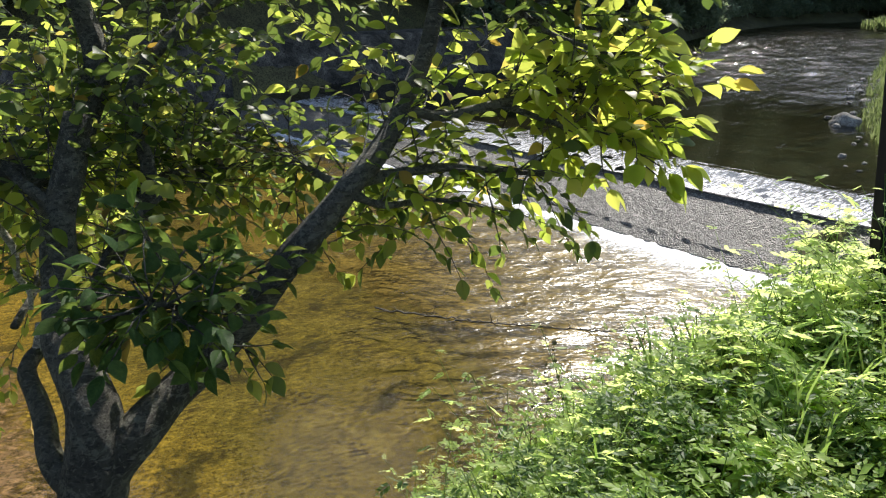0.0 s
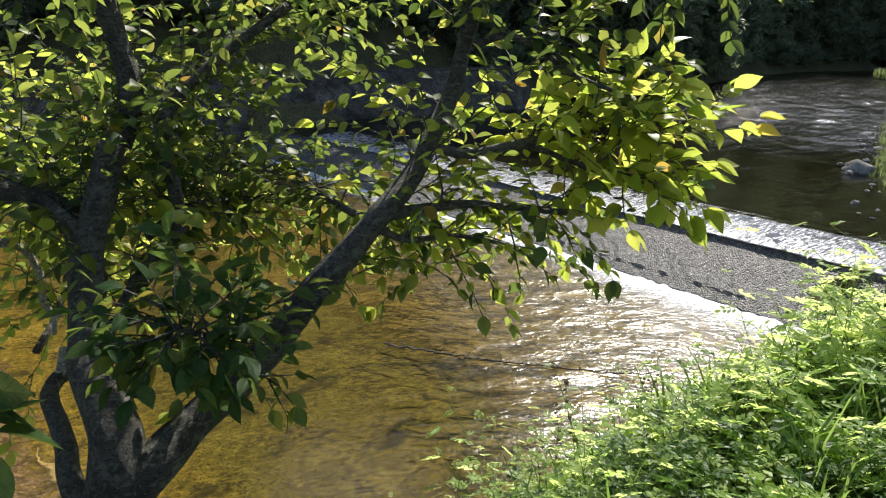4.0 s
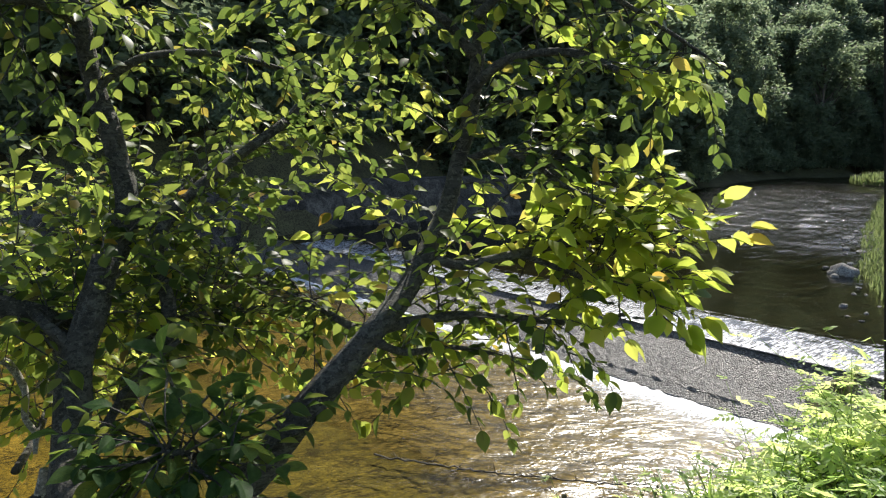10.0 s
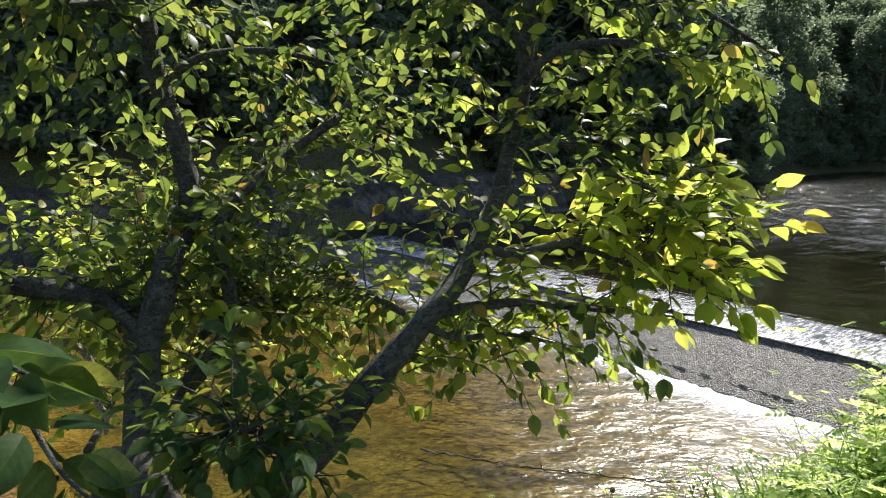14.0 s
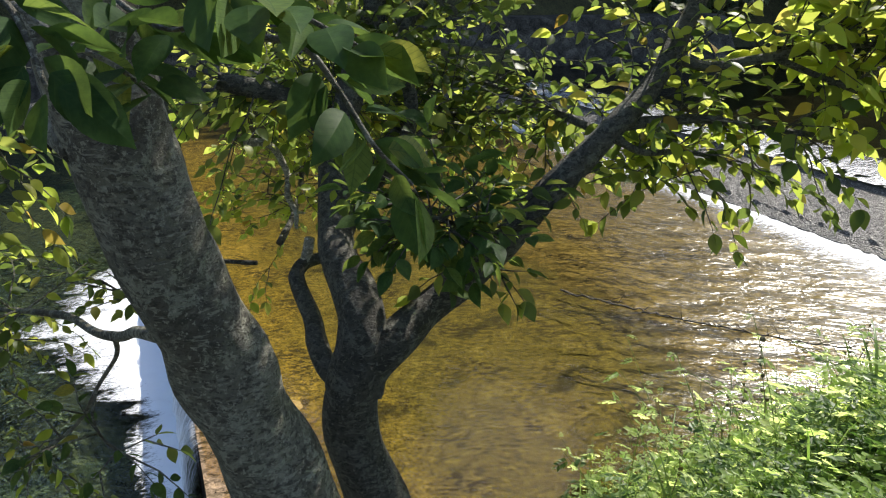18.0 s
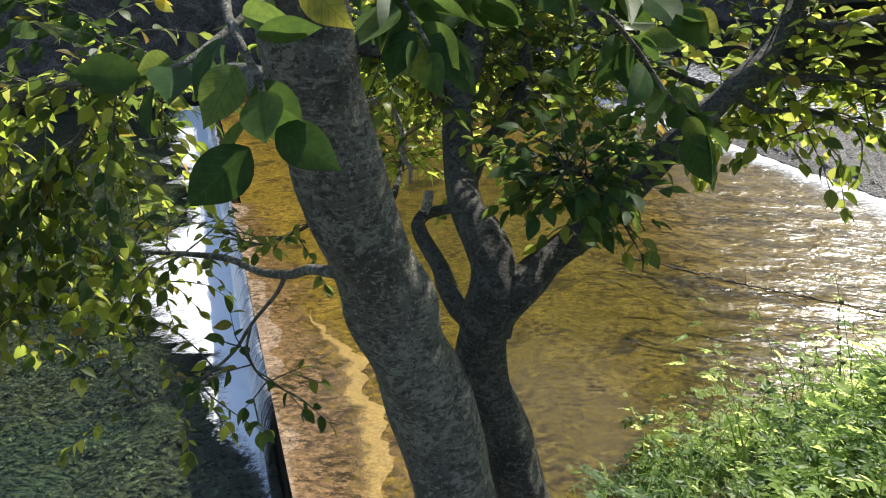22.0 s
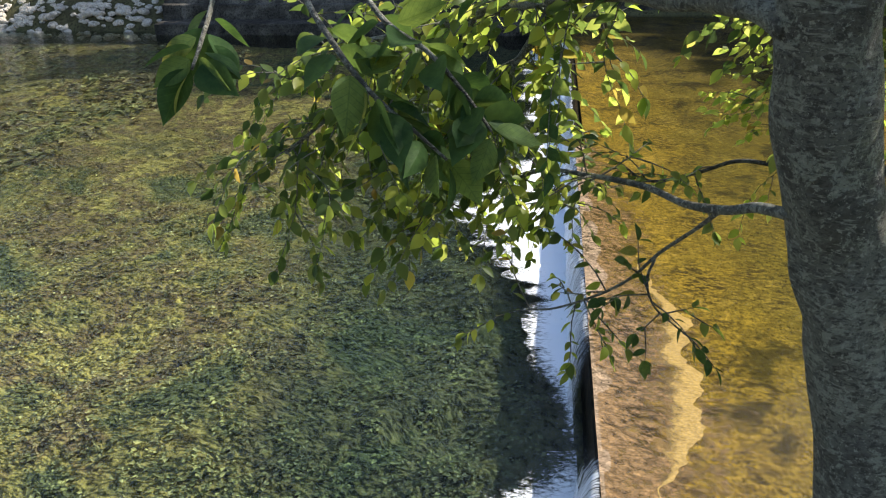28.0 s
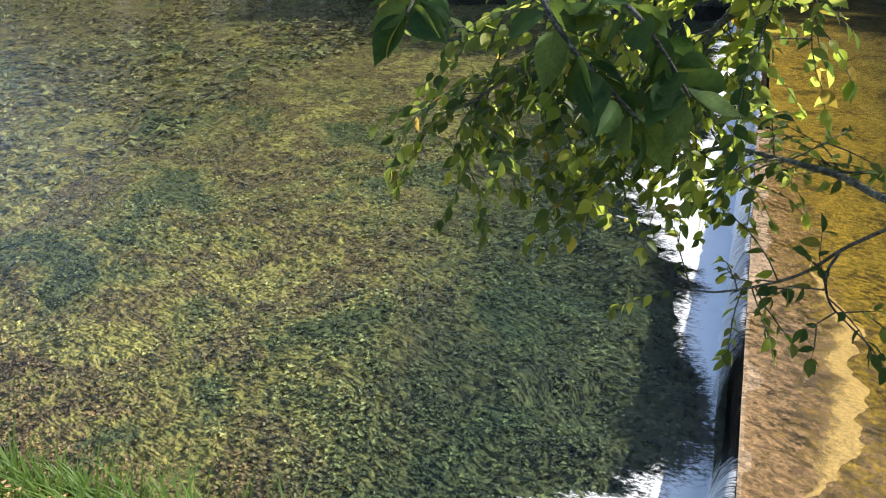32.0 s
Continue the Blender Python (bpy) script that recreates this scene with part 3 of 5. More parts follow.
def base_level(s, c):
    near, far = lerp_table(s, NEAR_EDGE), lerp_table(s, FAR_EDGE)
    bed = bed_level(s)
    surface = POOL_Z if s < 0.15 else (0.0 if s < 11 else UPPER_Z)
    if c < near and s > 8:
        surface = UPPER_Z * smooth(10.5, 14.0, s)
    rough = 0.16 * noise.noise(Vector((s * 0.7, c * 0.7, 0))) + 0.06 * noise.noise(Vector((s * 2.3, c * 2.3, 4)))
    if c < near:
        d = near - c
        top = BANK_TOP - 0.35 * smooth(3.6, 6.5, s) - 0.65 * smooth(11, 22, s)
        run = 3.1 if s < 12 else 3.1 + 3.0 * smooth(12, 30, s)
        z = surface - 0.12 + (top - surface + 0.12) * smooth(0.0, 1.0, d / run) ** 0.85
        return z + rough * min(1.0, d) * (0.5 if d < run else 0.25)
    if c > far:
        d = c - far
        return surface - 0.3 + 0.9 * smooth(0, 0.8, d) + 4.0 * smooth(0.5, 6, d) + 20.0 * smooth(4, 70, d) + rough * 3 * min(1.0, d / 4)
    t = min(1.0, min(c - near, far - c) / (0.7 if s < 11 else 1.6))
    return bed + (surface - 0.12 - bed) * (1 - smooth(0, 1, t)) + rough * 0.5 * t


ground = grid_sheet("ground", steps((-900, -60, 120), (-60, -10, 2.5), (-10, 0.1, 0.3), (0.1, 0.2, 0.1), (0.2, 14, 0.35), (14, 40, 1.2), (40, 120, 5), (120, 1200, 120)),
                    steps((-900, -40, 120), (-40, -3, 3), (-3, 8, 0.25), (8, 28, 0.8), (28, 60, 2.5), (60, 120, 10), (120, 1200, 120)), ground_level, M_EARTH)
tagged(ground, "earth river bank and bed with patchy moss", "ground", kind="structure")

# ---------------------------------------------------------------- lower weir: a thin apron that ends in a straight lip
FAR_C, NEAR_C = 27.4, 2.2


def apron_level(s, c):
    return -0.055 + 0.018 * noise.noise(Vector((s * 1.7, c * 1.7, 1))) + 0.05 * smooth(0.7, 0.0, s) - 0.05 * smooth(2.0, 6.0, s)


def slab(name, stations, cs, top, bottom, mat, parent=None):
    """A slab with a shaped top and closed sides."""
    n, k = len(cs), len(stations)
    v = [rv(s, c, top(s, c)) for s in stations for c in cs] + [rv(s, c, bottom) for s in stations for c in cs]
    q = n * k
    f = [(i * n + j, (i + 1) * n + j, (i + 1) * n + j + 1, i * n + j + 1) for i in range(k - 1) for j in range(n - 1)]
    f += [(j, j + 1, q + j + 1, q + j) for j in range(n - 1)]
    f += [((k - 1) * n + j + 1, (k - 1) * n + j, q + (k - 1) * n + j, q + (k - 1) * n + j + 1) for j in range(n - 1)]
    f += [(i * n, q + i * n, q + (i + 1) * n, (i + 1) * n) for i in range(k - 1)]
    f += [((i + 1) * n + n - 1, q + (i + 1) * n + n - 1, q + i * n + n - 1, i * n + n - 1) for i in range(k - 1)]
    return mesh_object(name, v, f, mat, parent, False)


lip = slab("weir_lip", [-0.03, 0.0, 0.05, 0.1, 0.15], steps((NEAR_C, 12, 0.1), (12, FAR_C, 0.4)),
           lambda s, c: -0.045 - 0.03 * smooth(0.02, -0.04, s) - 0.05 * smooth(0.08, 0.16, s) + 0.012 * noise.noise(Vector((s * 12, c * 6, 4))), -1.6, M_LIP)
tagged(lip, "mossy concrete lip of the low weir, shade in its dark colour", "weir", kind="structure")
apron = slab("apron", steps((0.15, 2.0, 0.12), (2.0, 10.9, 0.3)), steps((NEAR_C, 10, 0.15), (10, FAR_C, 0.4)), apron_level, -1.6, M_APRON)
tagged(apron, "flat weir apron coated in ochre brown algae under thin water", "weir", kind="structure")



def apron_wave(s, c):
    """Standing ripples that follow the current: strong below the weir and by the near bank, faint towards the lip."""
    gust = 1.6 * noise.noise(Vector((s * 0.5, c * 0.5, 70)))
    live = 0.03 + 0.97 * smooth(-3.0, 0.8, s - 0.75 * c + gust) * smooth(3.4, 5.4, s + 0.5 * gust)
    q = s * 0.4 + c * 0.92
    r = c * 0.4 - s * 0.92
    wave = noise.noise(Vector((q * 2.6, r * 1.2, 7))) + 0.5 * noise.noise(Vector((q * 5.5, r * 2.6, 8)))
    return 0.005 * noise.noise(Vector((s * 0.6, c * 0.6, 6))) + 0.021 * live * wave + 0.02 * smooth(6, 10, s)


apron_water = grid_sheet("apron_water", steps((0.02, 2.0, 0.2), (2.0, 10.6, 0.08)), steps((NEAR_C, 4.0, 0.3), (4.0, 13, 0.08), (13, FAR_C, 0.4)), apron_wave, M_WATER_APRON)
tagged(apron_water, "shallow clear brownish water rippling over the apron", "water", kind="structure")


def strip(name, stations, profile, mat, label, strength=lambda c: 1.0):
    """A band of water along the weir; profile(c) gives its (s, z) points; u runs 0 to 1 across the band, for the foam's fading."""
    verts, faces, us = [], [], []
    for c in stations:
        pts = profile(c)
        k = len(pts)
        for j, (s, z) in enumerate(pts):
            verts.append(rv(s, c, z))
            us.append((j / (k - 1), strength(c)))
    for i in range(len(stations) - 1):
        for j in range(k - 1):
            faces.append((i * k + j, i * k + j + 1, (i + 1) * k + j + 1, (i + 1) * k + j))
    ob = mesh_object(name, verts, faces, mat, smooth_shade=True)
    layer = ob.data.uv_layers.new(name="across")
    for lp in ob.data.loops:
        layer.data[lp.index].uv = us[lp.vertex_index]
    return tagged(ob, label, "water", kind="structure")


def nz(x, y, z):
    return noise.noise(Vector((x, y, z)))


# the sheet of water that tips over the lip, thin where the lip stands dry
FALL = [(0.0, -0.012), (-0.03, -0.018), (-0.07, -0.05), (-0.13, -0.18), (-0.17, -0.38), (-0.2, -0.6)]


def fall_profile(c):
    return [(s + (0.05 * nz(c * 2.5, z * 2, 3) + 0.02 * nz(c * 9, z * 2, 3) if z < 0 else 0), z + 0.008) for s, z in FALL]


def fall_strength(c):
    return min(1.0, 0.3 + smooth(6.0, 7.0, c) * 0.7 + 0.8 * smooth(5.3, 4.7, c) + 0.25 * nz(c * 1.4, 0, 60))


strip("waterfall", steps((3.0, 25.5, 0.07)), fall_profile, M_FALL, "low white sheet of water falling over the weir lip", fall_strength)


def flat_foam(s0, width, z, lift, seed, ragged=0.35):
    def profile(c):
        w = width(c) * (1 + ragged * 2 * nz(c * 1.1, seed, 0) + ragged * 1.2 * nz(c * 5.0, seed, 2))
        return [(s0 - w * u, z + lift * max(0.0, 1 - 1.6 * u) * (0.6 + nz((s0 - w * u) * 6, c * 6, seed)) + 0.004) for u in (0, 0.08, 0.16, 0.25, 0.35, 0.45, 0.56, 0.67, 0.78, 0.89, 1.0)]
    return profile


strip("foam", steps((5.8, 25.0, 0.06)), flat_foam(-0.16, lambda c: 0.45 + 1.25 * math.exp(-((c - 11.6) / 2.2) ** 2) + 0.6 * smooth(14, 20, c), POOL_Z, 0.05, 1.0), M_FOAM, "white foam below the waterfall", lambda c: smooth(5.9, 7.4, c) + 0.2 * nz(c * 1.5, 0, 61))
strip("foam", steps((3.0, 5.7, 0.05)), flat_foam(-0.14, lambda c: 1.35, POOL_Z, 0.06, 2.0, 0.5), M_FOAM, "small patch of churned foam at the weir corner", lambda c: smooth(5.6, 4.8, c))

pool_water = grid_sheet("pool_water", steps((-60, -12, 2), (-12, 0.0, 0.4)), steps((1.2, 12, 0.4), (12, 28.5, 1.0)), lambda s, c: POOL_Z, M_WATER_POOL)
tagged(pool_water, "still clear green pool with ripples", "water", kind="structure")


def litter_level(s, c):
    """The pool's floor: rolling, with humps added below the fall to break the lip's shadow edge."""
    shadow_humps = smooth(-3.2, -1.2, s) * (0.26 * nz(s * 1.1, c * 1.1, 44) + 0.12 * nz(s * 2.7, c * 2.7, 45))
    return max(ground_level(s, c) + 0.02, min(POOL_Z - 0.08, -1.0 + 0.2 * nz(s * 0.4, c * 0.4, 9) + 0.05 * nz(s * 3, c * 3, 2) + shadow_humps))


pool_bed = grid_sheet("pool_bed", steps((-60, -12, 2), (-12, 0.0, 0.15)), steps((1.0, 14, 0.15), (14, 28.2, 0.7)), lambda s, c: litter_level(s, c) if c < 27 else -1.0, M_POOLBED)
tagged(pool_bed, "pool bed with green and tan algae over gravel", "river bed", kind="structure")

rp = random.Random(77)
weed_bits = Bulk()
while len(weed_bits.f) < 120000:
    s, c = -0.5 - 14 * rp.random() ** 1.3, 2.6 + 14 * rp.random() ** 1.4
    thick = nz(s * 0.55, c * 0.55, 20) + 0.35 * nz(s * 1.7, c * 1.7, 21)
    if thick < rp.uniform(-0.5, 0.25):
        continue
    mid = rv(s, c, litter_level(s, c))
    lush = rp.uniform(0.08, 0.2)
    for _ in range(rp.randint(8, 16)):
        base = mid + Vector((rp.gauss(0, lush * 0.6), rp.gauss(0, lush * 0.6), rp.uniform(0.0, lush * 0.4)))
        along = Vector((-1.0, -0.3, 0)) + Vector((rp.gauss(0, 0.8), rp.gauss(0, 0.8), rp.gauss(0.1, 0.18)))
        m = leaf_frame(base, along, Vector((rp.gauss(0, 0.18), rp.gauss(0, 0.18), 1)), rp.uniform(0.03, 0.08))
        weed_bits.add([m @ Vector(p) for p in ((0, 0, 0), (-0.36, 0.45, 0.1), (0, 1, -0.15), (0.36, 0.45, 0.1))], [(0, 1, 2), (0, 2, 3)])
for _ in range(9000):
    s, c = -11 - 30 * rp.random() ** 1.2, rp.uniform(3, 26)
    if nz(s * 0.3, c * 0.3, 20) < rp.uniform(-0.5, 0.2):
        continue
    mid = rv(s, c, litter_level(s, c))
    for _ in range(3):
        along_way = Vector((rp.gauss(-0.8, 0.8), rp.gauss(-0.3, 0.8), rp.gauss(0.05, 0.12)))
        m = leaf_frame(mid + Vector((rp.gauss(0, 0.2), rp.gauss(0, 0.2), rp.uniform(0, 0.1))), along_way, Vector((rp.gauss(0, 0.2), rp.gauss(0, 0.2), 1)), rp.uniform(0.12, 0.3))
        weed_bits.add([m @ Vector(p) for p in ((0, 0, 0), (-0.36, 0.45, 0.1), (0, 1, -0.15), (0.36, 0.45, 0.1))], [(0, 1, 2), (0, 2, 3)])
tagged(weed_bits.done("water_weed", M_WATERWEED), "olive and tan water weed covering the pool bed", "water weed", kind="stuff")

# pale sand that has settled along the lip, and brown silt upstream of it, both torn at their edges
def sand_profile(c):
    w = 1.0 + 0.4 * smooth(8.5, 6.8, c) * smooth(4.0, 5.2, c) + 0.2 * nz(c * 0.5, 0, 31) - 0.3 * smooth(9, 12, c)
    w = max(0.2, w)
    return [(w * u - 0.015, max(-0.022 if w * u < 0.2 else -1.0, apron_level(max(0.15, w * u), c) + 0.012)) for u in (0, 0.06, 0.15, 0.3, 0.45, 0.6, 0.75, 0.9, 1.0)]


def sand_rim(c):
    s0 = 0.45 + 0.22 * nz(c * 0.8, 0, 33) + 0.1 * nz(c * 3.1, 0, 34) + 0.22 * smooth(5.0, 7.2, c)
    w = max(0.02, 0.36 * smooth(8.6, 7.0, c) * smooth(4.6, 5.4, c) + 0.14 * nz(c * 1.9, 0, 35) + 0.09 * nz(c * 5.1, 0, 36) + 0.06 * nz(c * 13.0, 0, 37))
    return [(s0 + w * u, apron_level(s0 + w * u, c) + 0.018) for u in (0, 0.2, 0.4, 0.6, 0.8, 1.0)]


def silt_profile(c):
    s0 = 5.0 + 1.0 * nz(c * 0.35, 0, 41) + 0.4 * nz(c * 1.3, 0, 42) - 1.0 * smooth(9, 14, c)
    return [(s0 + (10.55 - s0) * u, apron_level(s0 + (10.55 - s0) * u, c) + 0.02) for u in (0, 0.05, 0.1, 0.15, 0.2, 0.28, 0.4, 0.52, 0.64, 0.76, 0.88, 1.0)]


tagged(strip("sand", steps((2.6, 13.0, 0.1)), sand_profile, M_SAND, "pale tan sand settled along the weir lip"), category="sand")
tagged(strip("sand", steps((4.5, 8.6, 0.025)), sand_rim, M_SANDRIM, "pale yellow ragged rim of settled sand"), category="sand")
tagged(strip("silt", steps((2.6, FAR_C - 0.2, 0.15)), silt_profile, M_SILT, "dark brown silt and algae on the weir apron"), category="river bed")

# a waterlogged branch that breaks the flow
rt = random.Random(8)
stick = new("driftwood_branch")
tagged(stick, "thin dark waterlogged branch lying across the shallow water", "branch")
line = catmull([rv(5.1, 8.75, 0.0), rv(5.45, 8.2, 0.012), rv(5.75, 7.75, 0.015), rv(6.1, 7.3, 0.012), rv(6.5, 6.85, 0.01), rv(6.9, 6.3, 0.03), rv(7.3, 5.8, 0.1)], 8)
line = [p + Vector((rt.gauss(0, 0.025), rt.gauss(0, 0.025), rt.gauss(0, 0.006))) for p in line]
v, f = tube_data(line, 0.014, 0.008, 7, 0.6)
mesh_object("stem", v, f, M_BARK_FAR, stick, True)
for i in range(2, len(line) - 2):
    way = Vector((rt.gauss(0, 1), rt.gauss(0, 1), rt.uniform(0.0, 0.5))).normalized()
    v, f = tube_data([line[i], line[i] + way * rt.uniform(0.05, 0.1), line[i] + way * rt.uniform(0.12, 0.26) + Vector((0, 0, 0.02))], 0.006, 0.002, 5)
    mesh_object("twig", v, f, M_BARK_FAR, stick, True)

# ---------------------------------------------------------------- upper weir
WEIR = [(10.35, -0.2), (10.45, 0.06), (10.62, 0.16), (10.66, 0.2), (11.0, 0.3), (11.4, 0.47), (11.74, 0.61), (11.80, 0.645), (11.86, 0.71), (12.1, 0.74), (12.7, 0.79), (13.4, 0.84), (13.7, 0.80), (14.2, 0.5)]


def weir_level(s, c):
    z = lerp_table(s, WEIR)
    if 10.62 < s < 11.78:
        z += 0.035 * noise.noise(Vector((s * 7, c * 7, 3))) + 0.02 * noise.noise(Vector((s * 17, c * 17, 3)))
    return z


w_st = [10.35, 10.45, 10.55, 10.62] + steps((10.66, 11.78, 0.07)) + [11.80, 11.86, 12.1, 12.4, 12.7, 13.0, 13.4, 13.7, 14.2]
upper_weir = slab("upper_weir", w_st, steps((4.0, 16, 0.09), (16, FAR_C, 0.3)), weir_level, -0.9, M_MOSSSTONE)
tagged(upper_weir, "sloping weir of dark pebbled concrete with thin flow", "weir", kind="structure")
crest_water = grid_sheet("crest_water", steps((11.87, 13.5, 0.1)), steps((4.2, FAR_C, 0.2)),
                         lambda s, c: max(lerp_table(s, WEIR) + 0.03, min(UPPER_Z - 0.002, 0.73 + (s - 11.87) * 0.09)) + 0.012 * noise.noise(Vector((s * 4, c * 2, 0))), M_WATER_UPPER)
tagged(crest_water, "thin bright water sliding over the weir crest", "water", kind="structure")
# Foam at the foot; its wide fading side also paints the glitter sheen.
strip("foam", steps((4.4, 25.0, 0.07)), flat_foam(10.72, lambda c: 1.3 + 0.5 * smooth(10, 5, c), 0.022, 0.05, 5.0, 0.16), M_RIFFLE, "line of white foam at the foot of the sloping weir")
strip("crest_glints", steps((4.6, 25.0, 0.1)), lambda c: [(13.5 - 1.6 * u, max(lerp_table(13.5 - 1.6 * u, WEIR) + 0.035, 0.745 + (1.6 - 1.6 * u) * 0.08) + 0.012 * nz(u * 8, c * 4, 8)) for u in (0, 0.15, 0.3, 0.45, 0.6, 0.75, 0.9, 1.0)],
      M_CREST, "white water flecks painted as glints on the weir crest")



def river_wave(s, c):
    live = 0.06 + 0.94 * smooth(19, 30, s - 0.1 * c + 4 * noise.noise(Vector((s * 0.15, c * 0.15, 71))))
    q, r = s * 0.96 + c * 0.28, c * 0.96 - s * 0.28
    return UPPER_Z + live * (0.12 * noise.noise(Vector((q * 1.3, r * 0.7, 9))) + 0.06 * noise.noise(Vector((q * 2.9, r * 1.7, 10))))


upper_water = grid_sheet("upstream_water", steps((13.3, 60, 0.22), (60, 125, 1.0)), steps((4.0, 36, 0.28), (36, 70, 2)), river_wave, M_WATER_UPPER)
tagged(upper_water, "dark rippled river upstream with sun glints", "water", kind="structure")
upper_bed = grid_sheet("upstream_bed", steps((13.6, 40, 0.4), (40, 125, 4)), steps((4.0, 40, 0.6), (40, 70, 5)),
                       lambda s, c: max(ground_level(s, c) + 0.02, 0.5 + 0.1 * noise.noise(Vector((s, c, 3)))) if ground_level(s, c) < 0.8 else 0.3, M_UPBED)
tagged(upper_bed, "stony brown river bed", "river bed", kind="structure")

# ---------------------------------------------------------------- sloped wall of the far bank
wall_prof = [(26.9, -1.4), (26.9, -0.22), (27.7, -0.16), (27.75, 0.35), (27.95, 0.4), (29.3, 2.7), (29.7, 2.8), (31.0, 2.8), (31.0, -1.4)]
ss = steps((-15, 26, 1.0))
verts = [rv(s, c + 0.05 * noise.noise(Vector((s * 0.6, c, 0))), z + 0.04 * noise.noise(Vector((s, z, 5)))) for s in ss for c, z in wall_prof]
k = len(wall_prof)
faces = [(i * k + j, i * k + j + 1, (i + 1) * k + j + 1, (i + 1) * k + j) for i in range(len(ss) - 1) for j in range(k - 1)]
faces += [tuple(range(k)), tuple(range(len(verts) - 1, len(verts) - 1 - k, -1))]
tagged(mesh_object("wall_far", verts, faces, M_CONCRETE), "weathered grey concrete bank wall with a low ledge", "wall", kind="structure")

# ---------------------------------------------------------------- the leaning post on the bank
P0, P1 = Vector((5.05, 2.79, 2.25)), Vector((5.44, 3.40, 5.48))
bm = bmesh.new()
bmesh.ops.create_cube(bm, size=1.0)
bmesh.ops.scale(bm, vec=(0.17, 0.17, (P1 - P0).length), verts=bm.verts)
bmesh.ops.bevel(bm, geom=bm.edges[:], offset=0.012, segments=2, affect="EDGES")
post = part("post", bm, M_POST)
post.matrix_world = Matrix.Translation((P0 + P1) / 2) @ (P1 - P0).to_track_quat("Z", "Y").to_matrix().to_4x4()
tagged(post, "dark square timber post leaning out of the weeds", "post")


# ---------------------------------------------------------------- the two bank trees
class Tree:
    def __init__(self, name, label, seed, bark):
        self.bark = bark
        self.root = new(name)
        tagged(self.root, label, "tree")
        self.rng = random.Random(seed)
        self.leaves = []
        self.sun_tinted, self.share = False, 0.8
        self.twigs = Bulk()

    def limb(self, name, r0, r1, points, sides=10, mat=None, label=""):
        line = catmull(points, 7)
        v, f = tube_data(line, r0, r1, sides, 0.22, r0 * 100, 1.6 if r0 > 0.045 and name != "trunk" else 1.0)
        mesh_object(name, v, f, mat or self.bark, self.root, True, label)
        return line

    def leaf(self, at, along, size):
        up = Vector((self.rng.gauss(0, 0.75), self.rng.gauss(0, 0.75), 0.6)) + SUN_DIR * 0.55
        self.leaves.append((leaf_frame(at, along, up, size), self.rng.randrange(5), self.sun_tinted and self.rng.random() < self.share))

    def spray(self, start, way, length, size=0.046, gap=0.025, droop=0.5):
        """A leafy twig: alternate leaves along a drooping line."""
        r = self.rng
        line, p, d = [start.copy()], start.copy(), way.normalized()
        n = max(3, round(length / gap))
        for i in range(n):
            d = (d + Vector((r.gauss(0, 0.12), r.gauss(0, 0.12), r.gauss(0, 0.1) - droop * 0.09))).normalized()
            p = p + d * gap
            line.append(p.copy())
            if i > 0 or r.random() < 0.5:
                side = d.cross(Vector((0, 0, 1)))
                side = side.normalized() if side.length > 0.05 else d.orthogonal()
                hand = 1 if i % 2 else -1
                along = d * 0.55 + side * hand * r.uniform(0.5, 1.0) + Vector((0, 0, r.uniform(-0.75, 0.15)))
                self.leaf(p, along, size * r.uniform(0.65, 1.2))
        self.leaf(p, d + Vector((0, 0, -0.2)), size * 1.1)
        v, f = tube_data(line[::2] + ([line[-1]] if len(line) % 2 == 0 else []), 0.0022, 0.0008, 4)
        self.twigs.add(v, f)
        return line

    def clothe(self, line, count, length, size=0.046, lo=0.1, hi=1.0, lift=0.1, away=None, droop=0.5):
        """Side twigs with leaves along a limb."""
        r = self.rng
        for _ in range(count):
            t = r.uniform(lo, hi) * (len(line) - 1)
            i = min(int(t), len(line) - 2)
            p = line[i].lerp(line[i + 1], t - i)
            d = (line[i + 1] - line[i]).normalized()
            way = Vector((r.gauss(0, 1), r.gauss(0, 1), r.gauss(lift, 0.55))).normalized() + d * 0.6
            if away is not None:
                way += away
            main = self.spray(p, way, length * r.uniform(0.5, 1.2), size, droop=droop)
            if r.random() < 0.6:
                k = len(main) // 2
                self.spray(main[k], way + Vector((r.gauss(0, 0.8), r.gauss(0, 0.8), r.gauss(0, 0.4))), length * r.uniform(0.3, 0.6), size, droop=droop)

    def finish(self, near_to, single=300):
        """The leaves nearest a spot on the bank are single parts, the rest one crown."""
        order = sorted(self.leaves, key=lambda lf: (lf[0].translation - near_to).length)
        shared = []
        for v, f in LEAF_FINE:
            me = bpy.data.meshes.new("leaf")
            me.from_pydata([tuple(p) for p in v], [], f)
            me.polygons.foreach_set("use_smooth", [True] * len(me.polygons))
            me.materials.append(M_LEAF_ONE)
            shared.append(me)
        for m, kind, sun_tinted in order[:single]:
            ob = new("leaf", shared[kind])
            ob.parent = self.root
            ob.matrix_basis = m
        crown, sun_leaves = Bulk(), Bulk()
        for m, kind, sun_tinted in order[single:]:
            v, f = LEAF_KINDS[kind]
            (sun_leaves if sun_tinted else crown).add([m @ p for p in v], f)
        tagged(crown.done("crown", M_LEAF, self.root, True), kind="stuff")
        if sun_leaves.f:
            tagged(sun_leaves.done("young_foliage", M_LEAF_SUN, self.root, True, "yellow-green leaves with sunlight put into their colour"), kind="stuff")
        tagged(self.twigs.done("twig", self.bark, self.root, True), kind="stuff")


STAND = Vector((1.5, 0.3, 4.0))
fork_tree = Tree("forked_tree", "forked grey-barked tree with sunlit green leaves on the bank", 11, M_BARK_BACKLIT)
B = {}


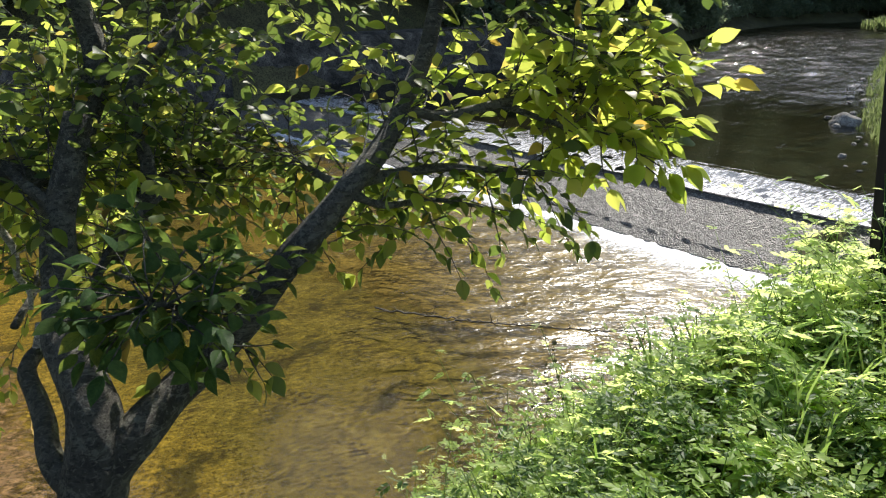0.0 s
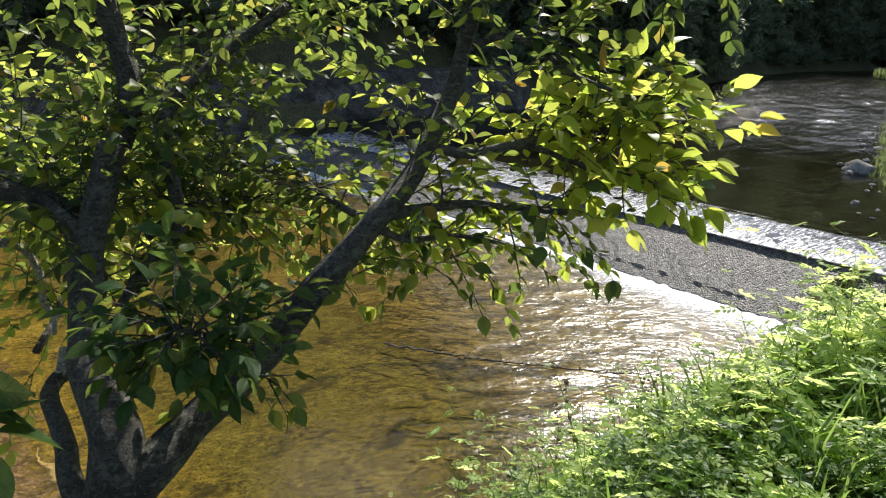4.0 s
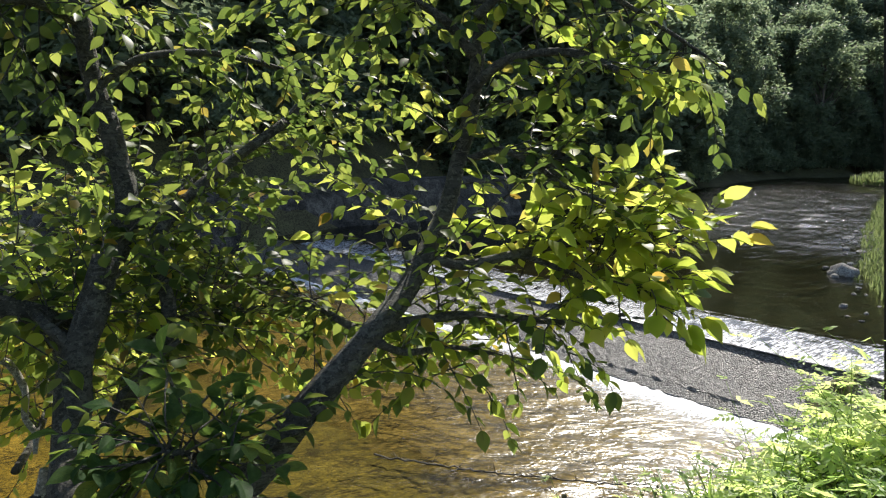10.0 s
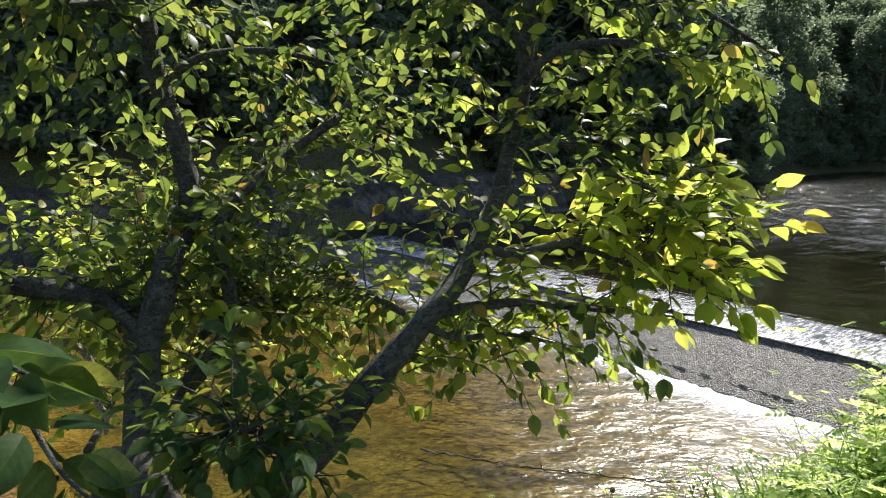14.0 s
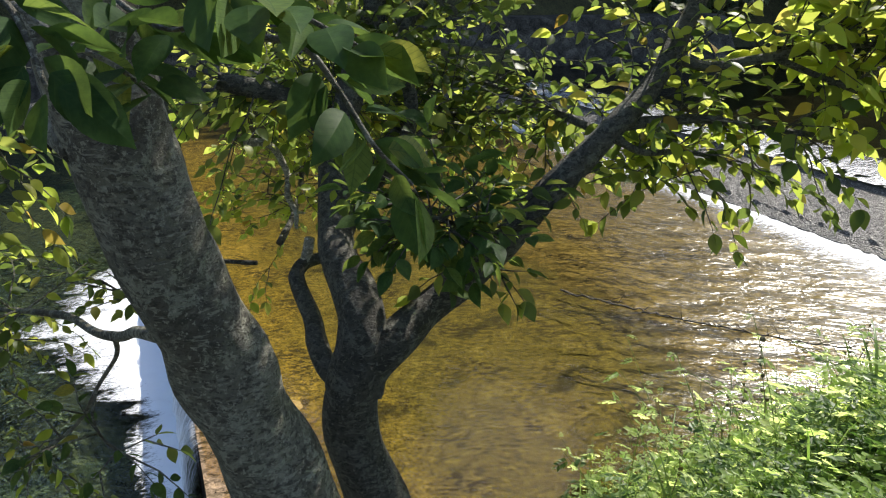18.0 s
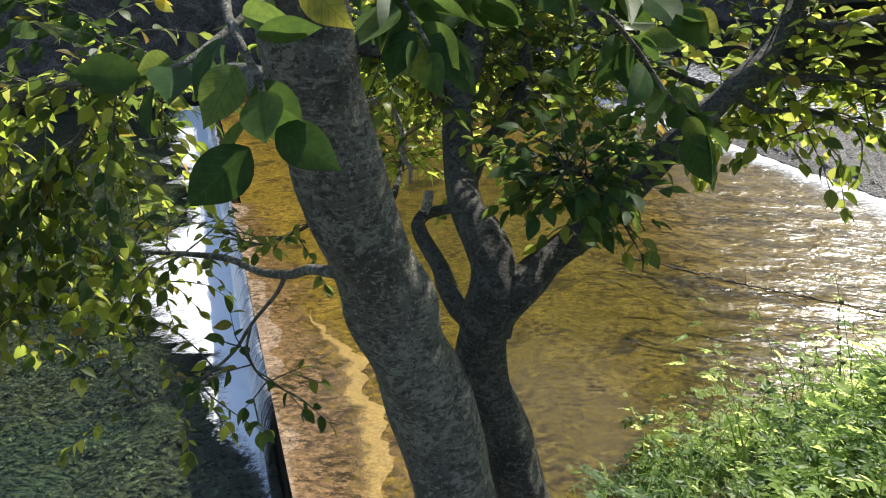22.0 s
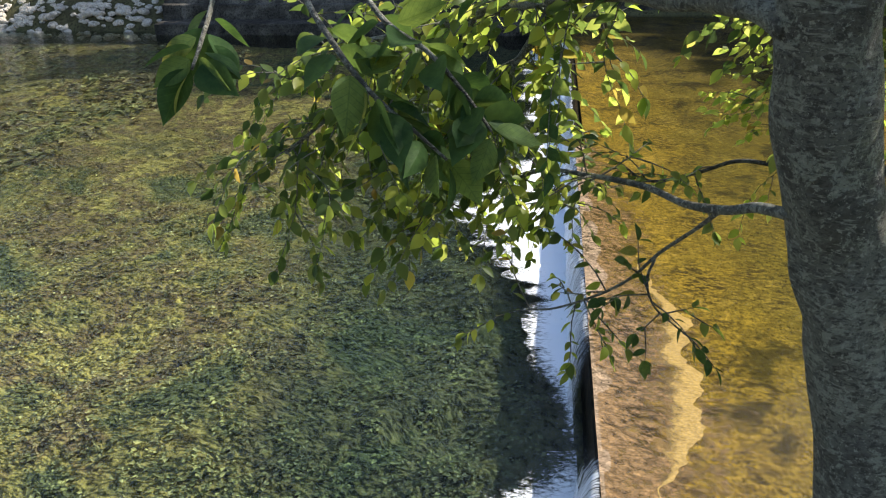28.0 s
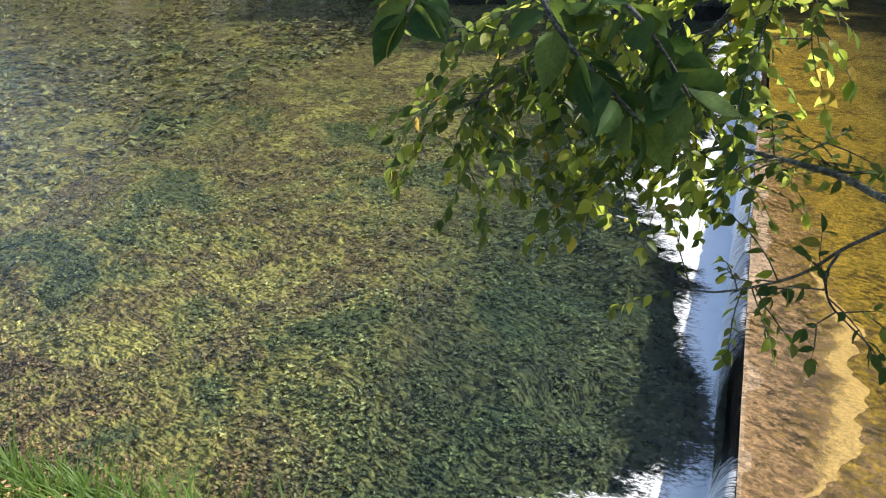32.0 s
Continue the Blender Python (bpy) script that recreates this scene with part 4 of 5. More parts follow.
def blimb(name, r0, r1, points):
    dead = name.startswith("dry")
    B[name] = fork_tree.limb("trunk" if name == "trunk" else "limb", r0, r1, points, mat=M_DRYWOOD if dead else None, label="bare bleached dead twig" if dead else "")



blimb("trunk", 0.066, 0.047, [(1.63, 1.50, 2.57), (1.58, 1.47, 2.83), (1.535, 1.46, 3.01), (1.50, 1.48, 3.13), (1.455, 1.50, 3.28), (1.445, 1.505, 3.36), (1.455, 1.505, 3.43), (1.47, 1.515, 3.47)])
blimb("limb_r", 0.046, 0.016, [(1.448, 1.505, 3.40), (1.485, 1.515, 3.46), (1.54, 1.545, 3.50), (1.60, 1.61, 3.525), (1.68, 1.63, 3.58), (1.76, 1.63, 3.66), (1.83, 1.635, 3.74), (1.90, 1.645, 3.81), (1.97, 1.66, 3.875), (2.04, 1.70, 3.93), (2.11, 1.76, 4.01), (2.18, 1.82, 4.10), (2.22, 1.86, 4.20), (2.25, 1.87, 4.30), (2.30, 1.94, 4.49), (2.35, 2.06, 4.81)])
blimb("limb_l", 0.053, 0.03, [(1.45, 1.505, 3.41), (1.465, 1.52, 3.48), (1.47, 1.56, 3.54), (1.45, 1.62, 3.575), (1.422, 1.69, 3.61), (1.417, 1.79, 3.64), (1.414, 1.86, 3.69), (1.418, 1.92, 3.77), (1.45, 1.97, 3.88), (1.48, 2.02, 3.98)])
blimb("stem_l", 0.034, 0.02, [(1.39, 2.09, 3.75), (1.41, 2.13, 3.82), (1.46, 2.17, 3.91), (1.52, 2.21, 4.06), (1.50, 2.24, 4.21), (1.46, 2.27, 4.37), (1.44, 2.26, 4.54), (1.42, 2.31, 4.79)])
blimb("fork_l", 0.032, 0.02, [(1.40, 2.07, 3.78), (1.35, 2.06, 3.85), (1.27, 2.04, 3.89), (1.16, 2.02, 3.92)])
blimb("fork_m", 0.02, 0.012, [(1.49, 2.01, 3.66), (1.57, 2.04, 3.74), (1.60, 2.08, 3.85), (1.58, 2.13, 3.97), (1.62, 2.19, 4.06), (1.75, 2.26, 4.17), (1.91, 2.32, 4.28)])
blimb("side_a", 0.013, 0.006, [(1.98, 1.67, 3.87), (2.06, 1.70, 3.87), (2.17, 1.72, 3.87), (2.28, 1.74, 3.85), (2.42, 1.73, 3.83)])
blimb("side_b", 0.012, 0.004, [(2.10, 1.75, 3.99), (2.18, 1.75, 3.97), (2.26, 1.75, 3.98), (2.38, 1.74, 4.00), (2.48, 1.71, 4.015), (2.57, 1.68, 4.01), (2.65, 1.65, 4.0)])
blimb("side_b2", 0.007, 0.003, [(2.31, 1.75, 3.99), (2.41, 1.72, 3.95), (2.50, 1.69, 3.915), (2.59, 1.65, 3.89)])
blimb("side_c", 0.012, 0.006, [(2.21, 1.81, 4.31), (2.24, 1.75, 4.37), (2.29, 1.70, 4.40), (2.37, 1.62, 4.40), (2.41, 1.54, 4.36)])
blimb("side_d", 0.009, 0.004, [(2.21, 1.79, 4.19), (2.27, 1.75, 4.21), (2.33, 1.71, 4.18), (2.40, 1.69, 4.13), (2.51, 1.65, 4.09)])
blimb("side_e", 0.008, 0.004, [(1.96, 1.64, 3.85), (2.04, 1.69, 3.81), (2.15, 1.73, 3.80), (2.26, 1.75, 3.77)])
blimb("side_f", 0.012, 0.006, [(1.44, 1.80, 3.61), (1.48, 1.88, 3.68), (1.54, 1.95, 3.75), (1.62, 1.99, 3.80)])
blimb("side_g", 0.015, 0.008, [(1.42, 1.93, 3.81), (1.37, 1.98, 3.85), (1.30, 2.09, 3.89), (1.21, 2.19, 3.92)])
blimb("dry", 0.011, 0.005, [(1.17, 2.21, 3.74), (1.24, 2.22, 3.73), (1.28, 2.21, 3.66), (1.28, 2.19, 3.60), (1.30, 2.18, 3.56), (1.30, 2.16, 3.52)])
blimb("dry_b", 0.006, 0.003, [(1.28, 2.20, 3.65), (1.30, 2.23, 3.65), (1.31, 2.27, 3.66)])
blimb("dry_c", 0.005, 0.003, [(1.30, 2.18, 3.56), (1.32, 2.20, 3.55)])
blimb("curl", 0.024, 0.0135, [(1.46, 1.50, 3.42), (1.405, 1.55, 3.43), (1.378, 1.62, 3.455), (1.367, 1.70, 3.463), (1.345, 1.785, 3.474), (1.323, 1.86, 3.487), (1.320, 1.92, 3.492), (1.338, 1.95, 3.503), (1.38, 1.965, 3.508), (1.43, 1.97, 3.512)])
fork_tree.limb("stub", 0.0135, 0.012, [(1.334, 1.945, 3.50), (1.340, 1.95, 3.52), (1.346, 1.955, 3.545), (1.349, 1.957, 3.562)], mat=M_DRYWOOD, label="pale sawn-off branch stub")
blimb("up_a", 0.012, 0.006, [(2.23, 1.81, 4.41), (2.18, 1.86, 4.49), (2.10, 1.93, 4.55), (1.99, 2.01, 4.60)])
blimb("up_b", 0.012, 0.006, [(2.24, 1.82, 4.49), (2.31, 1.79, 4.56), (2.39, 1.74, 4.62)])
blimb("up_c", 0.012, 0.006, [(1.47, 2.26, 4.36), (1.58, 2.28, 4.43), (1.74, 2.33, 4.45), (1.92, 2.36, 4.42)])
blimb("up_d", 0.012, 0.006, [(1.45, 2.27, 4.49), (1.36, 2.16, 4.52), (1.28, 2.05, 4.50)])
blimb("low_l", 0.011, 0.005, [(1.53, 2.08, 3.76), (1.62, 2.15, 3.81), (1.74, 2.25, 3.80), (1.89, 2.33, 3.79)])
blimb("pale", 0.02, 0.014, [(1.68, 2.61, 4.11), (1.79, 2.65, 4.19), (1.88, 2.69, 4.23), (1.97, 2.73, 4.29), (2.09, 2.75, 4.42)])
blimb("back", 0.01, 0.005, [(1.25, 2.20, 3.47), (1.27, 2.46, 3.48), (1.29, 2.69, 3.57), (1.35, 2.92, 3.69), (1.46, 3.13, 3.78)])
blimb("back_b", 0.007, 0.003, [(1.20, 2.10, 3.45), (1.08, 2.14, 3.44), (0.97, 2.17, 3.38), (0.84, 2.23, 3.32), (0.74, 2.28, 3.35)])
# Unseen upper limbs, leafed to shade the trunk and leaves below.
blimb("top_a", 0.016, 0.008, [(2.24, 1.85, 4.63), (2.26, 1.98, 4.92), (2.23, 2.13, 5.25), (2.17, 2.30, 5.59)])
blimb("top_b", 0.014, 0.007, [(2.27, 1.91, 4.82), (2.45, 1.99, 5.10), (2.65, 2.08, 5.41)])
blimb("top_c", 0.014, 0.007, [(2.28, 1.96, 4.96), (2.03, 2.03, 5.10), (1.78, 2.13, 5.22), (1.52, 2.29, 5.35)])
blimb("right_top", 0.008, 0.003, [(2.23, 1.79, 4.62), (2.36, 1.72, 4.58), (2.46, 1.65, 4.52), (2.54, 1.58, 4.45), (2.60, 1.52, 4.39)])
blimb("left_back", 0.012, 0.004, [(1.20, 2.08, 3.86), (1.18, 2.44, 3.88), (1.25, 2.72, 3.93), (1.34, 2.84, 3.98), (1.45, 2.90, 4.06)])
blimb("mid_b", 0.01, 0.004, [(1.98, 1.66, 3.84), (1.95, 1.88, 3.84), (1.89, 2.10, 3.86), (1.79, 2.27, 3.88), (1.66, 2.33, 3.89)])
blimb("dark_low", 0.006, 0.003, [(1.70, 1.63, 3.60), (1.665, 1.55, 3.69), (1.63, 1.48, 3.74), (1.58, 1.44, 3.77)])

# Two more unseen limbs, added only to keep sun off the near leaves.
blimb("unseen_shade_a", 0.014, 0.006, [(2.28, 1.85, 4.75), (2.25, 1.5, 5.05), (1.95, 1.2, 5.2), (1.5, 1.0, 5.25)])
blimb("unseen_shade_b", 0.014, 0.006, [(2.25, 1.82, 4.8), (1.75, 1.75, 5.1), (1.25, 1.65, 5.3)])
lean_tree = Tree("leaning_tree", "leaning grey-barked tree trunk with drooping green leaves", 23, M_BARK)
A = {}


def alimb(name, r0, r1, points):
    A[name] = lean_tree.limb("limb" if name != "trunk" else "trunk", r0, r1, points, 14)


alimb("trunk", 0.084, 0.056, [(1.48, 1.28, 2.75), (1.44, 1.26, 2.96), (1.39, 1.26, 3.15), (1.35, 1.29, 3.32), (1.30, 1.28, 3.49), (1.25, 1.26, 3.66), (1.21, 1.24, 3.78), (1.19, 1.22, 3.90), (1.18, 1.20, 4.01), (1.17, 1.19, 4.11), (1.16, 1.22, 4.26), (1.13, 1.40, 4.48)])
alimb("branch", 0.0095, 0.004, [(1.19, 1.25, 3.66), (1.14, 1.31, 3.64), (1.09, 1.38, 3.60), (1.01, 1.49, 3.56), (0.93, 1.60, 3.54), (0.83, 1.68, 3.52), (0.75, 1.74, 3.50), (0.65, 1.79, 3.48), (0.55, 1.82, 3.43)])
alimb("branch_b", 0.0045, 0.0025, [(1.08, 1.39, 3.59), (1.04, 1.49, 3.51), (0.97, 1.57, 3.41), (0.90, 1.63, 3.30), (0.82, 1.65, 3.23), (0.72, 1.68, 3.16), (0.65, 1.70, 3.13)])
alimb("branch_c", 0.0035, 0.0018, [(0.96, 1.58, 3.39), (0.95, 1.57, 3.34), (0.97, 1.57, 3.28), (1.02, 1.57, 3.24)])
alimb("limb_top", 0.024, 0.009, [(1.15, 1.19, 3.94), (1.10, 1.25, 3.96), (1.04, 1.36, 3.95), (0.95, 1.49, 3.93), (0.85, 1.64, 3.92), (0.69, 1.78, 3.89), (0.48, 1.90, 3.84), (0.25, 1.96, 3.77), (0.02, 1.94, 3.72)])
alimb("limb_mid", 0.01, 0.005, [(0.65, 1.81, 3.88), (0.57, 1.87, 3.76), (0.48, 1.87, 3.64), (0.39, 1.84, 3.50), (0.37, 1.79, 3.35)])
alimb("limb_lo", 0.009, 0.004, [(0.41, 1.93, 3.81), (0.23, 1.87, 3.69), (0.09, 1.76, 3.59), (-0.02, 1.65, 3.49)])
alimb("near_a", 0.003, 0.0012, [(1.31, 0.96, 4.25), (1.36, 0.77, 4.185), (1.39, 0.7, 4.145), (1.42, 0.68, 4.125), (1.45, 0.67, 4.115), (1.49, 0.65, 4.095)])
alimb("near_b", 0.0025, 0.001, [(1.41, 0.72, 4.1), (1.45, 0.71, 4.095), (1.47, 0.69, 4.075), (1.49, 0.67, 4.045), (1.51, 0.66, 4.025)])
alimb("near_c", 0.004, 0.0015, [(0.50, 0.98, 4.17), (0.65, 0.81, 4.03), (0.73, 0.74, 3.98), (0.78, 0.72, 3.94), (0.82, 0.72, 3.91), (0.86, 0.72, 3.88)])
alimb("near_g", 0.0035, 0.0015, [(0.47, 0.96, 4.14), (0.56, 0.78, 4.02), (0.60, 0.70, 3.98), (0.61, 0.67, 3.96)])
alimb("near_e", 0.003, 0.0012, [(1.19, 0.93, 4.22), (1.27, 0.75, 4.14), (1.31, 0.69, 4.11), (1.33, 0.66, 4.08)])
alimb("near_f", 0.003, 0.0012, [(1.18, 0.84, 4.20), (1.22, 0.60, 4.12), (1.24, 0.53, 4.10), (1.25, 0.52, 4.08), (1.25, 0.51, 4.06)])
alimb("near_h", 0.004, 0.0015, [(0.52, 1.00, 4.18), (0.64, 0.90, 4.07), (0.75, 0.80, 4.00), (0.82, 0.77, 3.97), (0.86, 0.77, 3.93), (0.89, 0.76, 3.90)])
alimb("near_i", 0.003, 0.0012, [(1.31, 0.90, 4.23), (1.25, 0.66, 4.13), (1.21, 0.58, 4.09), (1.19, 0.56, 4.08)])
alimb("near_j", 0.003, 0.0012, [(1.228, 0.972, 4.18), (1.275, 0.916, 4.137), (1.315, 0.865, 4.11), (1.354, 0.823, 4.097), (1.388, 0.791, 4.107)])
alimb("near_k", 0.003, 0.0012, [(1.208, 0.931, 4.111), (1.261, 0.887, 4.085), (1.307, 0.838, 4.073), (1.34, 0.804, 4.058)])

for name, count, length, lo, hi in (("limb_r", 34, 0.42, 0.4, 1.0), ("stem_l", 20, 0.45, 0.1, 1.0), ("fork_l", 22, 0.4, 0.2, 1), ("fork_m", 32, 0.42, 0.2, 1),
                                    ("side_a", 22, 0.3, 0.25, 1), ("side_b", 42, 0.2, 0.35, 1), ("side_b2", 26, 0.18, 0.35, 1), ("side_c", 14, 0.26, 0.3, 1), ("side_d", 14, 0.26, 0.2, 1),
                                    ("side_e", 14, 0.26, 0.2, 1), ("side_f", 12, 0.3, 0.2, 1), ("side_g", 18, 0.3, 0.2, 1), ("up_a", 15, 0.4, 0.2, 1), ("up_b", 16, 0.4, 0.2, 1),
                                    ("up_c", 15, 0.4, 0.2, 1), ("up_d", 30, 0.4, 0.2, 1), ("low_l", 38, 0.36, 0.2, 1), ("limb_l", 12, 0.3, 0.75, 1), ("pale", 15, 0.4, 0.4, 1),
                                    ("back", 84, 0.4, 0.2, 1), ("back_b", 10, 0.22, 0.2, 1), ("dark_low", 52, 0.17, 0.1, 1), ("left_back", 60, 0.36, 0.1, 1), ("mid_b", 46, 0.3, 0.2, 1), ("right_top", 16, 0.24, 0.2, 1), ("unseen_shade_a", 24, 0.45, 0.05, 1), ("unseen_shade_b", 20, 0.45, 0.05, 1),
                                    ("top_a", 34, 0.5, 0.1, 1), ("top_b", 22, 0.5, 0.2, 1), ("top_c", 22, 0.5, 0.1, 1)):
    # Limbs named here get a share of leaves coloured as sunlit.
    fork_tree.sun_tinted, fork_tree.share = name in ("side_b", "side_b2", "side_a", "side_c", "side_e", "limb_r", "up_b", "back", "left_back", "fork_l", "side_g", "stem_l", "low_l"), 0.85 if name in ("side_b", "side_b2", "back") else 0.4
    up = name in ("side_b", "side_b2", "side_d")
    fork_tree.clothe(B[name], count, length, 0.056 if name in ("side_b", "side_b2") else 0.04, lo=lo, hi=hi, lift=0.45 if up else 0.1, droop=-0.1 if up else 0.5, away=Vector((0.45, 0.8, 0.1)) * (0.8 if name in ("limb_r", "limb_l", "side_e", "fork_m") else 0.25))
lean_tree.sun_tinted, lean_tree.share = True, 0.28
for name, count, length, lo, hi in (("limb_top", 46, 0.42, 0.48, 1.0), ("limb_mid", 42, 0.36, 0.1, 1), ("limb_lo", 44, 0.36, 0.1, 1), ("branch", 18, 0.26, 0.6, 1), ("branch_b", 8, 0.2, 0.6, 1), ("branch_c", 6, 0.14, 0.4, 1)):
    lean_tree.clothe(A[name], count, length, 0.036 if name.startswith("branch") else 0.046, lo, hi, droop=0.9)
for name, count, size in (("near_a", 24, 0.037), ("near_b", 20, 0.034), ("near_c", 22, 0.052), ("near_g", 14, 0.05), ("near_e", 18, 0.04), ("near_f", 10, 0.034), ("near_h", 26, 0.052), ("near_i", 12, 0.036), ("near_j", 18, 0.042), ("near_k", 14, 0.042)):
    line, rn = A[name], lean_tree.rng
    for i in range(count):
        t = (0.34 + 0.66 * i / (count - 1)) * (len(line) - 1)
        k = min(int(t), len(line) - 2)
        d = (line[k + 1] - line[k]).normalized()
        side = d.cross(Vector((0, 0, 1))).normalized()
        way = d * rn.uniform(0.2, 0.9) + side * rn.uniform(0.4, 1.1) * (1 if i % 2 else -1) + Vector((0, 0, rn.uniform(-0.9, 0.3)))
        m = leaf_frame(line[k].lerp(line[k + 1], t - k) + way.normalized() * 0.008, way, Vector((rn.gauss(0, 0.9), rn.gauss(0, 0.9), 1.0)), size * rn.uniform(0.8, 1.25))
        lean_tree.leaves.append((m, rn.randrange(5), False))
fork_tree.finish(STAND)
lean_tree.finish(STAND)


# ---------------------------------------------------------------- far trees
def far_tree(name, label, height, spread, seed, clumps=70, leaf=0.5):
    r = random.Random(seed)
    root = new(name)
    tagged(root, label, "tree", "trees on the far bank")
    line = catmull([(0, 0, -0.5), (r.gauss(0, 0.15), r.gauss(0, 0.15), height * 0.35), (r.gauss(0, 0.4), r.gauss(0, 0.4), height * 0.9)], 6)
    v, f = tube_data(line, height * 0.022, height * 0.005, 7, 0.3)
    mesh_object("trunk", v, f, M_BARK_FAR, root, True)
    crown, limbs = Bulk(), Bulk()
    for i in range(clumps):
        h = r.uniform(0.12, 1.0)
        rad = spread * (1 - 0.75 * abs(h - 0.45) ** 1.3 * 1.6) * math.sqrt(r.random())
        a = r.uniform(0, 2 * math.pi)
        mid = Vector((math.cos(a) * rad, math.sin(a) * rad, height * h))
        size = spread * r.uniform(0.16, 0.32)
        if i % 4 == 0:
            vv, ff = tube_data([line[min(len(line) - 1, int(h * 0.8 * len(line)))], mid], height * 0.006, height * 0.002, 4)
            limbs.add(vv, ff)
        for _ in range(70):
            d = Vector((r.gauss(0, 1), r.gauss(0, 1), r.gauss(0, 0.7)))
            p = mid + d.normalized() * size * r.random() ** 0.4
            m = leaf_frame(p, Vector((r.gauss(0, 1), r.gauss(0, 1), r.gauss(-0.3, 0.5))), Vector((r.gauss(0, 0.6), r.gauss(0, 0.6), 1)), leaf * r.uniform(0.6, 1.3))
            base, l, rr, tip = m @ Vector((0, 0, 0)), m @ Vector((-0.3, 0.45, 0.05)), m @ Vector((0.3, 0.45, 0.05)), m @ Vector((0, 1, -0.1))
            crown.add([base, l, tip, rr], [(0, 1, 2), (0, 2, 3)])
    tagged(crown.done("crown", M_FOREST, root), kind="stuff")
    tagged(limbs.done("branchwork", M_BARK_FAR, root, True), kind="stuff")
    return root


protos = [far_tree("broadleaf_tree", "tall dark green broadleaf tree on the shaded far bank", 13, 4.2, 1, 110), far_tree("broadleaf_tree", "dark green bushy tree at the far water edge", 8, 3.4, 2, 80),
          far_tree("broadleaf_tree", "tall dark green broadleaf tree on the shaded far bank", 16, 4.6, 3, 120), far_tree("shrub", "low dark shrub overhanging the far bank", 3.2, 2.2, 4, 60, 0.3)]
r = random.Random(5)
spots = []
for s in steps((-60, 112, 4.6)):
    far = lerp_table(s, FAR_EDGE)
    wall = 3.0 if s < 26 else 0.0
    if s < -1:
        # the downstream shore is open: low shrubs, and trees only well behind
        spots.append((s + r.uniform(-1.5, 1.5), far + wall + r.uniform(2.0, 4.0), 3))
        for d in (31, 40):
            spots.append((s + r.uniform(-2, 2), far + wall + d + r.uniform(-2.5, 2.5), r.choice((0, 2, 2))))
        continue
    spots.append((s + r.uniform(-1.5, 1.5), far + wall + r.uniform(0.8, 2.2), 3))
    spots.append((s + r.uniform(-1.5, 1.5), far + wall + r.uniform(2.5, 4.5), r.choice((0, 1, 1, 2))))
    for d in (11, 19, 29, 42):
        spots.append((s + r.uniform(-2, 2), far + wall + d + r.uniform(-2.5, 2.5), r.choice((0, 2, 2))))
for row, kinds in ((99, (1, 3)), (105, (0, 1)), (112, (0, 2)), (121, (2,)), (131, (2,)), (142, (2,))):
    for c in steps((-8, 72, 4.4)):
        spots.append((row + r.uniform(-2, 2), c + r.uniform(-1.5, 1.5), r.choice(kinds)))
first = {}
for s, c, kind in spots:
    # trees above the weir are scaled up to throw shade over its far end
    m = Matrix.Translation(rv(s, c, ground_level(s, c))) @ pose(0, 0, 0, 0, 0, r.uniform(0, 360)) @ Matrix.Scale(1.5 if 28 < s < 52 and kind != 3 else 1.0, 4)
    if kind in first:
        copy_thing(protos[kind], m)
    else:
        first[kind] = protos[kind]
        protos[kind].matrix_basis = m


# ---------------------------------------------------------------- weeds and grass on the near bank
rw = random.Random(31)


def frond(bulk, at, out, up, size, pairs, rng):
    """A feathery compound leaf: small leaflets in pairs along a drooping midrib, and one at its tip."""
    y = out.normalized()
    x = y.cross(up).normalized()
    z = x.cross(y)
    for k in range(2 * pairs + 1):
        t = (k // 2 + 1) / (pairs + 1) if k < 2 * pairs else 1.0
        root = at + y * size * t * 1.25 - z * size * 0.3 * t * t
        turn = 0 if k == 2 * pairs else (1 if k % 2 else -1)
        way = (y * (0.75 if turn else 1.0) + x * turn * 0.9 + z * rng.uniform(-0.35, 0.15)).normalized()
        side = (way.cross(z + x * rng.uniform(-0.5, 0.5))).normalized()
        length = size * (0.62 - 0.25 * abs(t - 0.45)) * rng.uniform(0.8, 1.2)
        n = len(bulk.v)
        bulk.v += [root, root + way * length * 0.5 - side * length * 0.27, root + way * length - z * length * 0.12, root + way * length * 0.45 + side * length * 0.27]
        bulk.f.append((n, n + 1, n + 2, n + 3))


def weed(bulk, stems, base, height, rng, size=0.075, lean=0.35):
    """A soft herb: an arching stem with feathery leaves that shrink towards its top."""
    way = Vector((rng.gauss(0, lean), rng.gauss(0, lean), 1.0))
    line = [base + way * height * t + Vector((way.x, way.y, 0)) * height * 0.5 * t * t for t in (0, 0.25, 0.5, 0.75, 1.0)]
    v, f = tube_data(line, 0.0035, 0.0012, 4)
    stems.add(v, f)
    n = rng.randint(7, 11)
    a = rng.uniform(0, 6.28)
    for i in range(n):
        t = 0.12 + 0.88 * i / (n - 1)
        k = min(3, int(t * 4))
        p = line[k].lerp(line[k + 1], t * 4 - k)
        a += 2.4
        out = Vector((math.cos(a), math.sin(a), rng.uniform(-0.1, 0.5)))
        sz = size * (1.15 - 0.6 * t) * rng.uniform(0.8, 1.25)
        up = Vector((rng.gauss(0, 0.35), rng.gauss(0, 0.35), 0.55)) + SUN_DIR * 0.75
        frond(bulk, p, out + Vector((0, 0, rng.uniform(-0.4, 0.15))), up, sz * 1.5, 3 if sz < 0.055 else 4, rng)


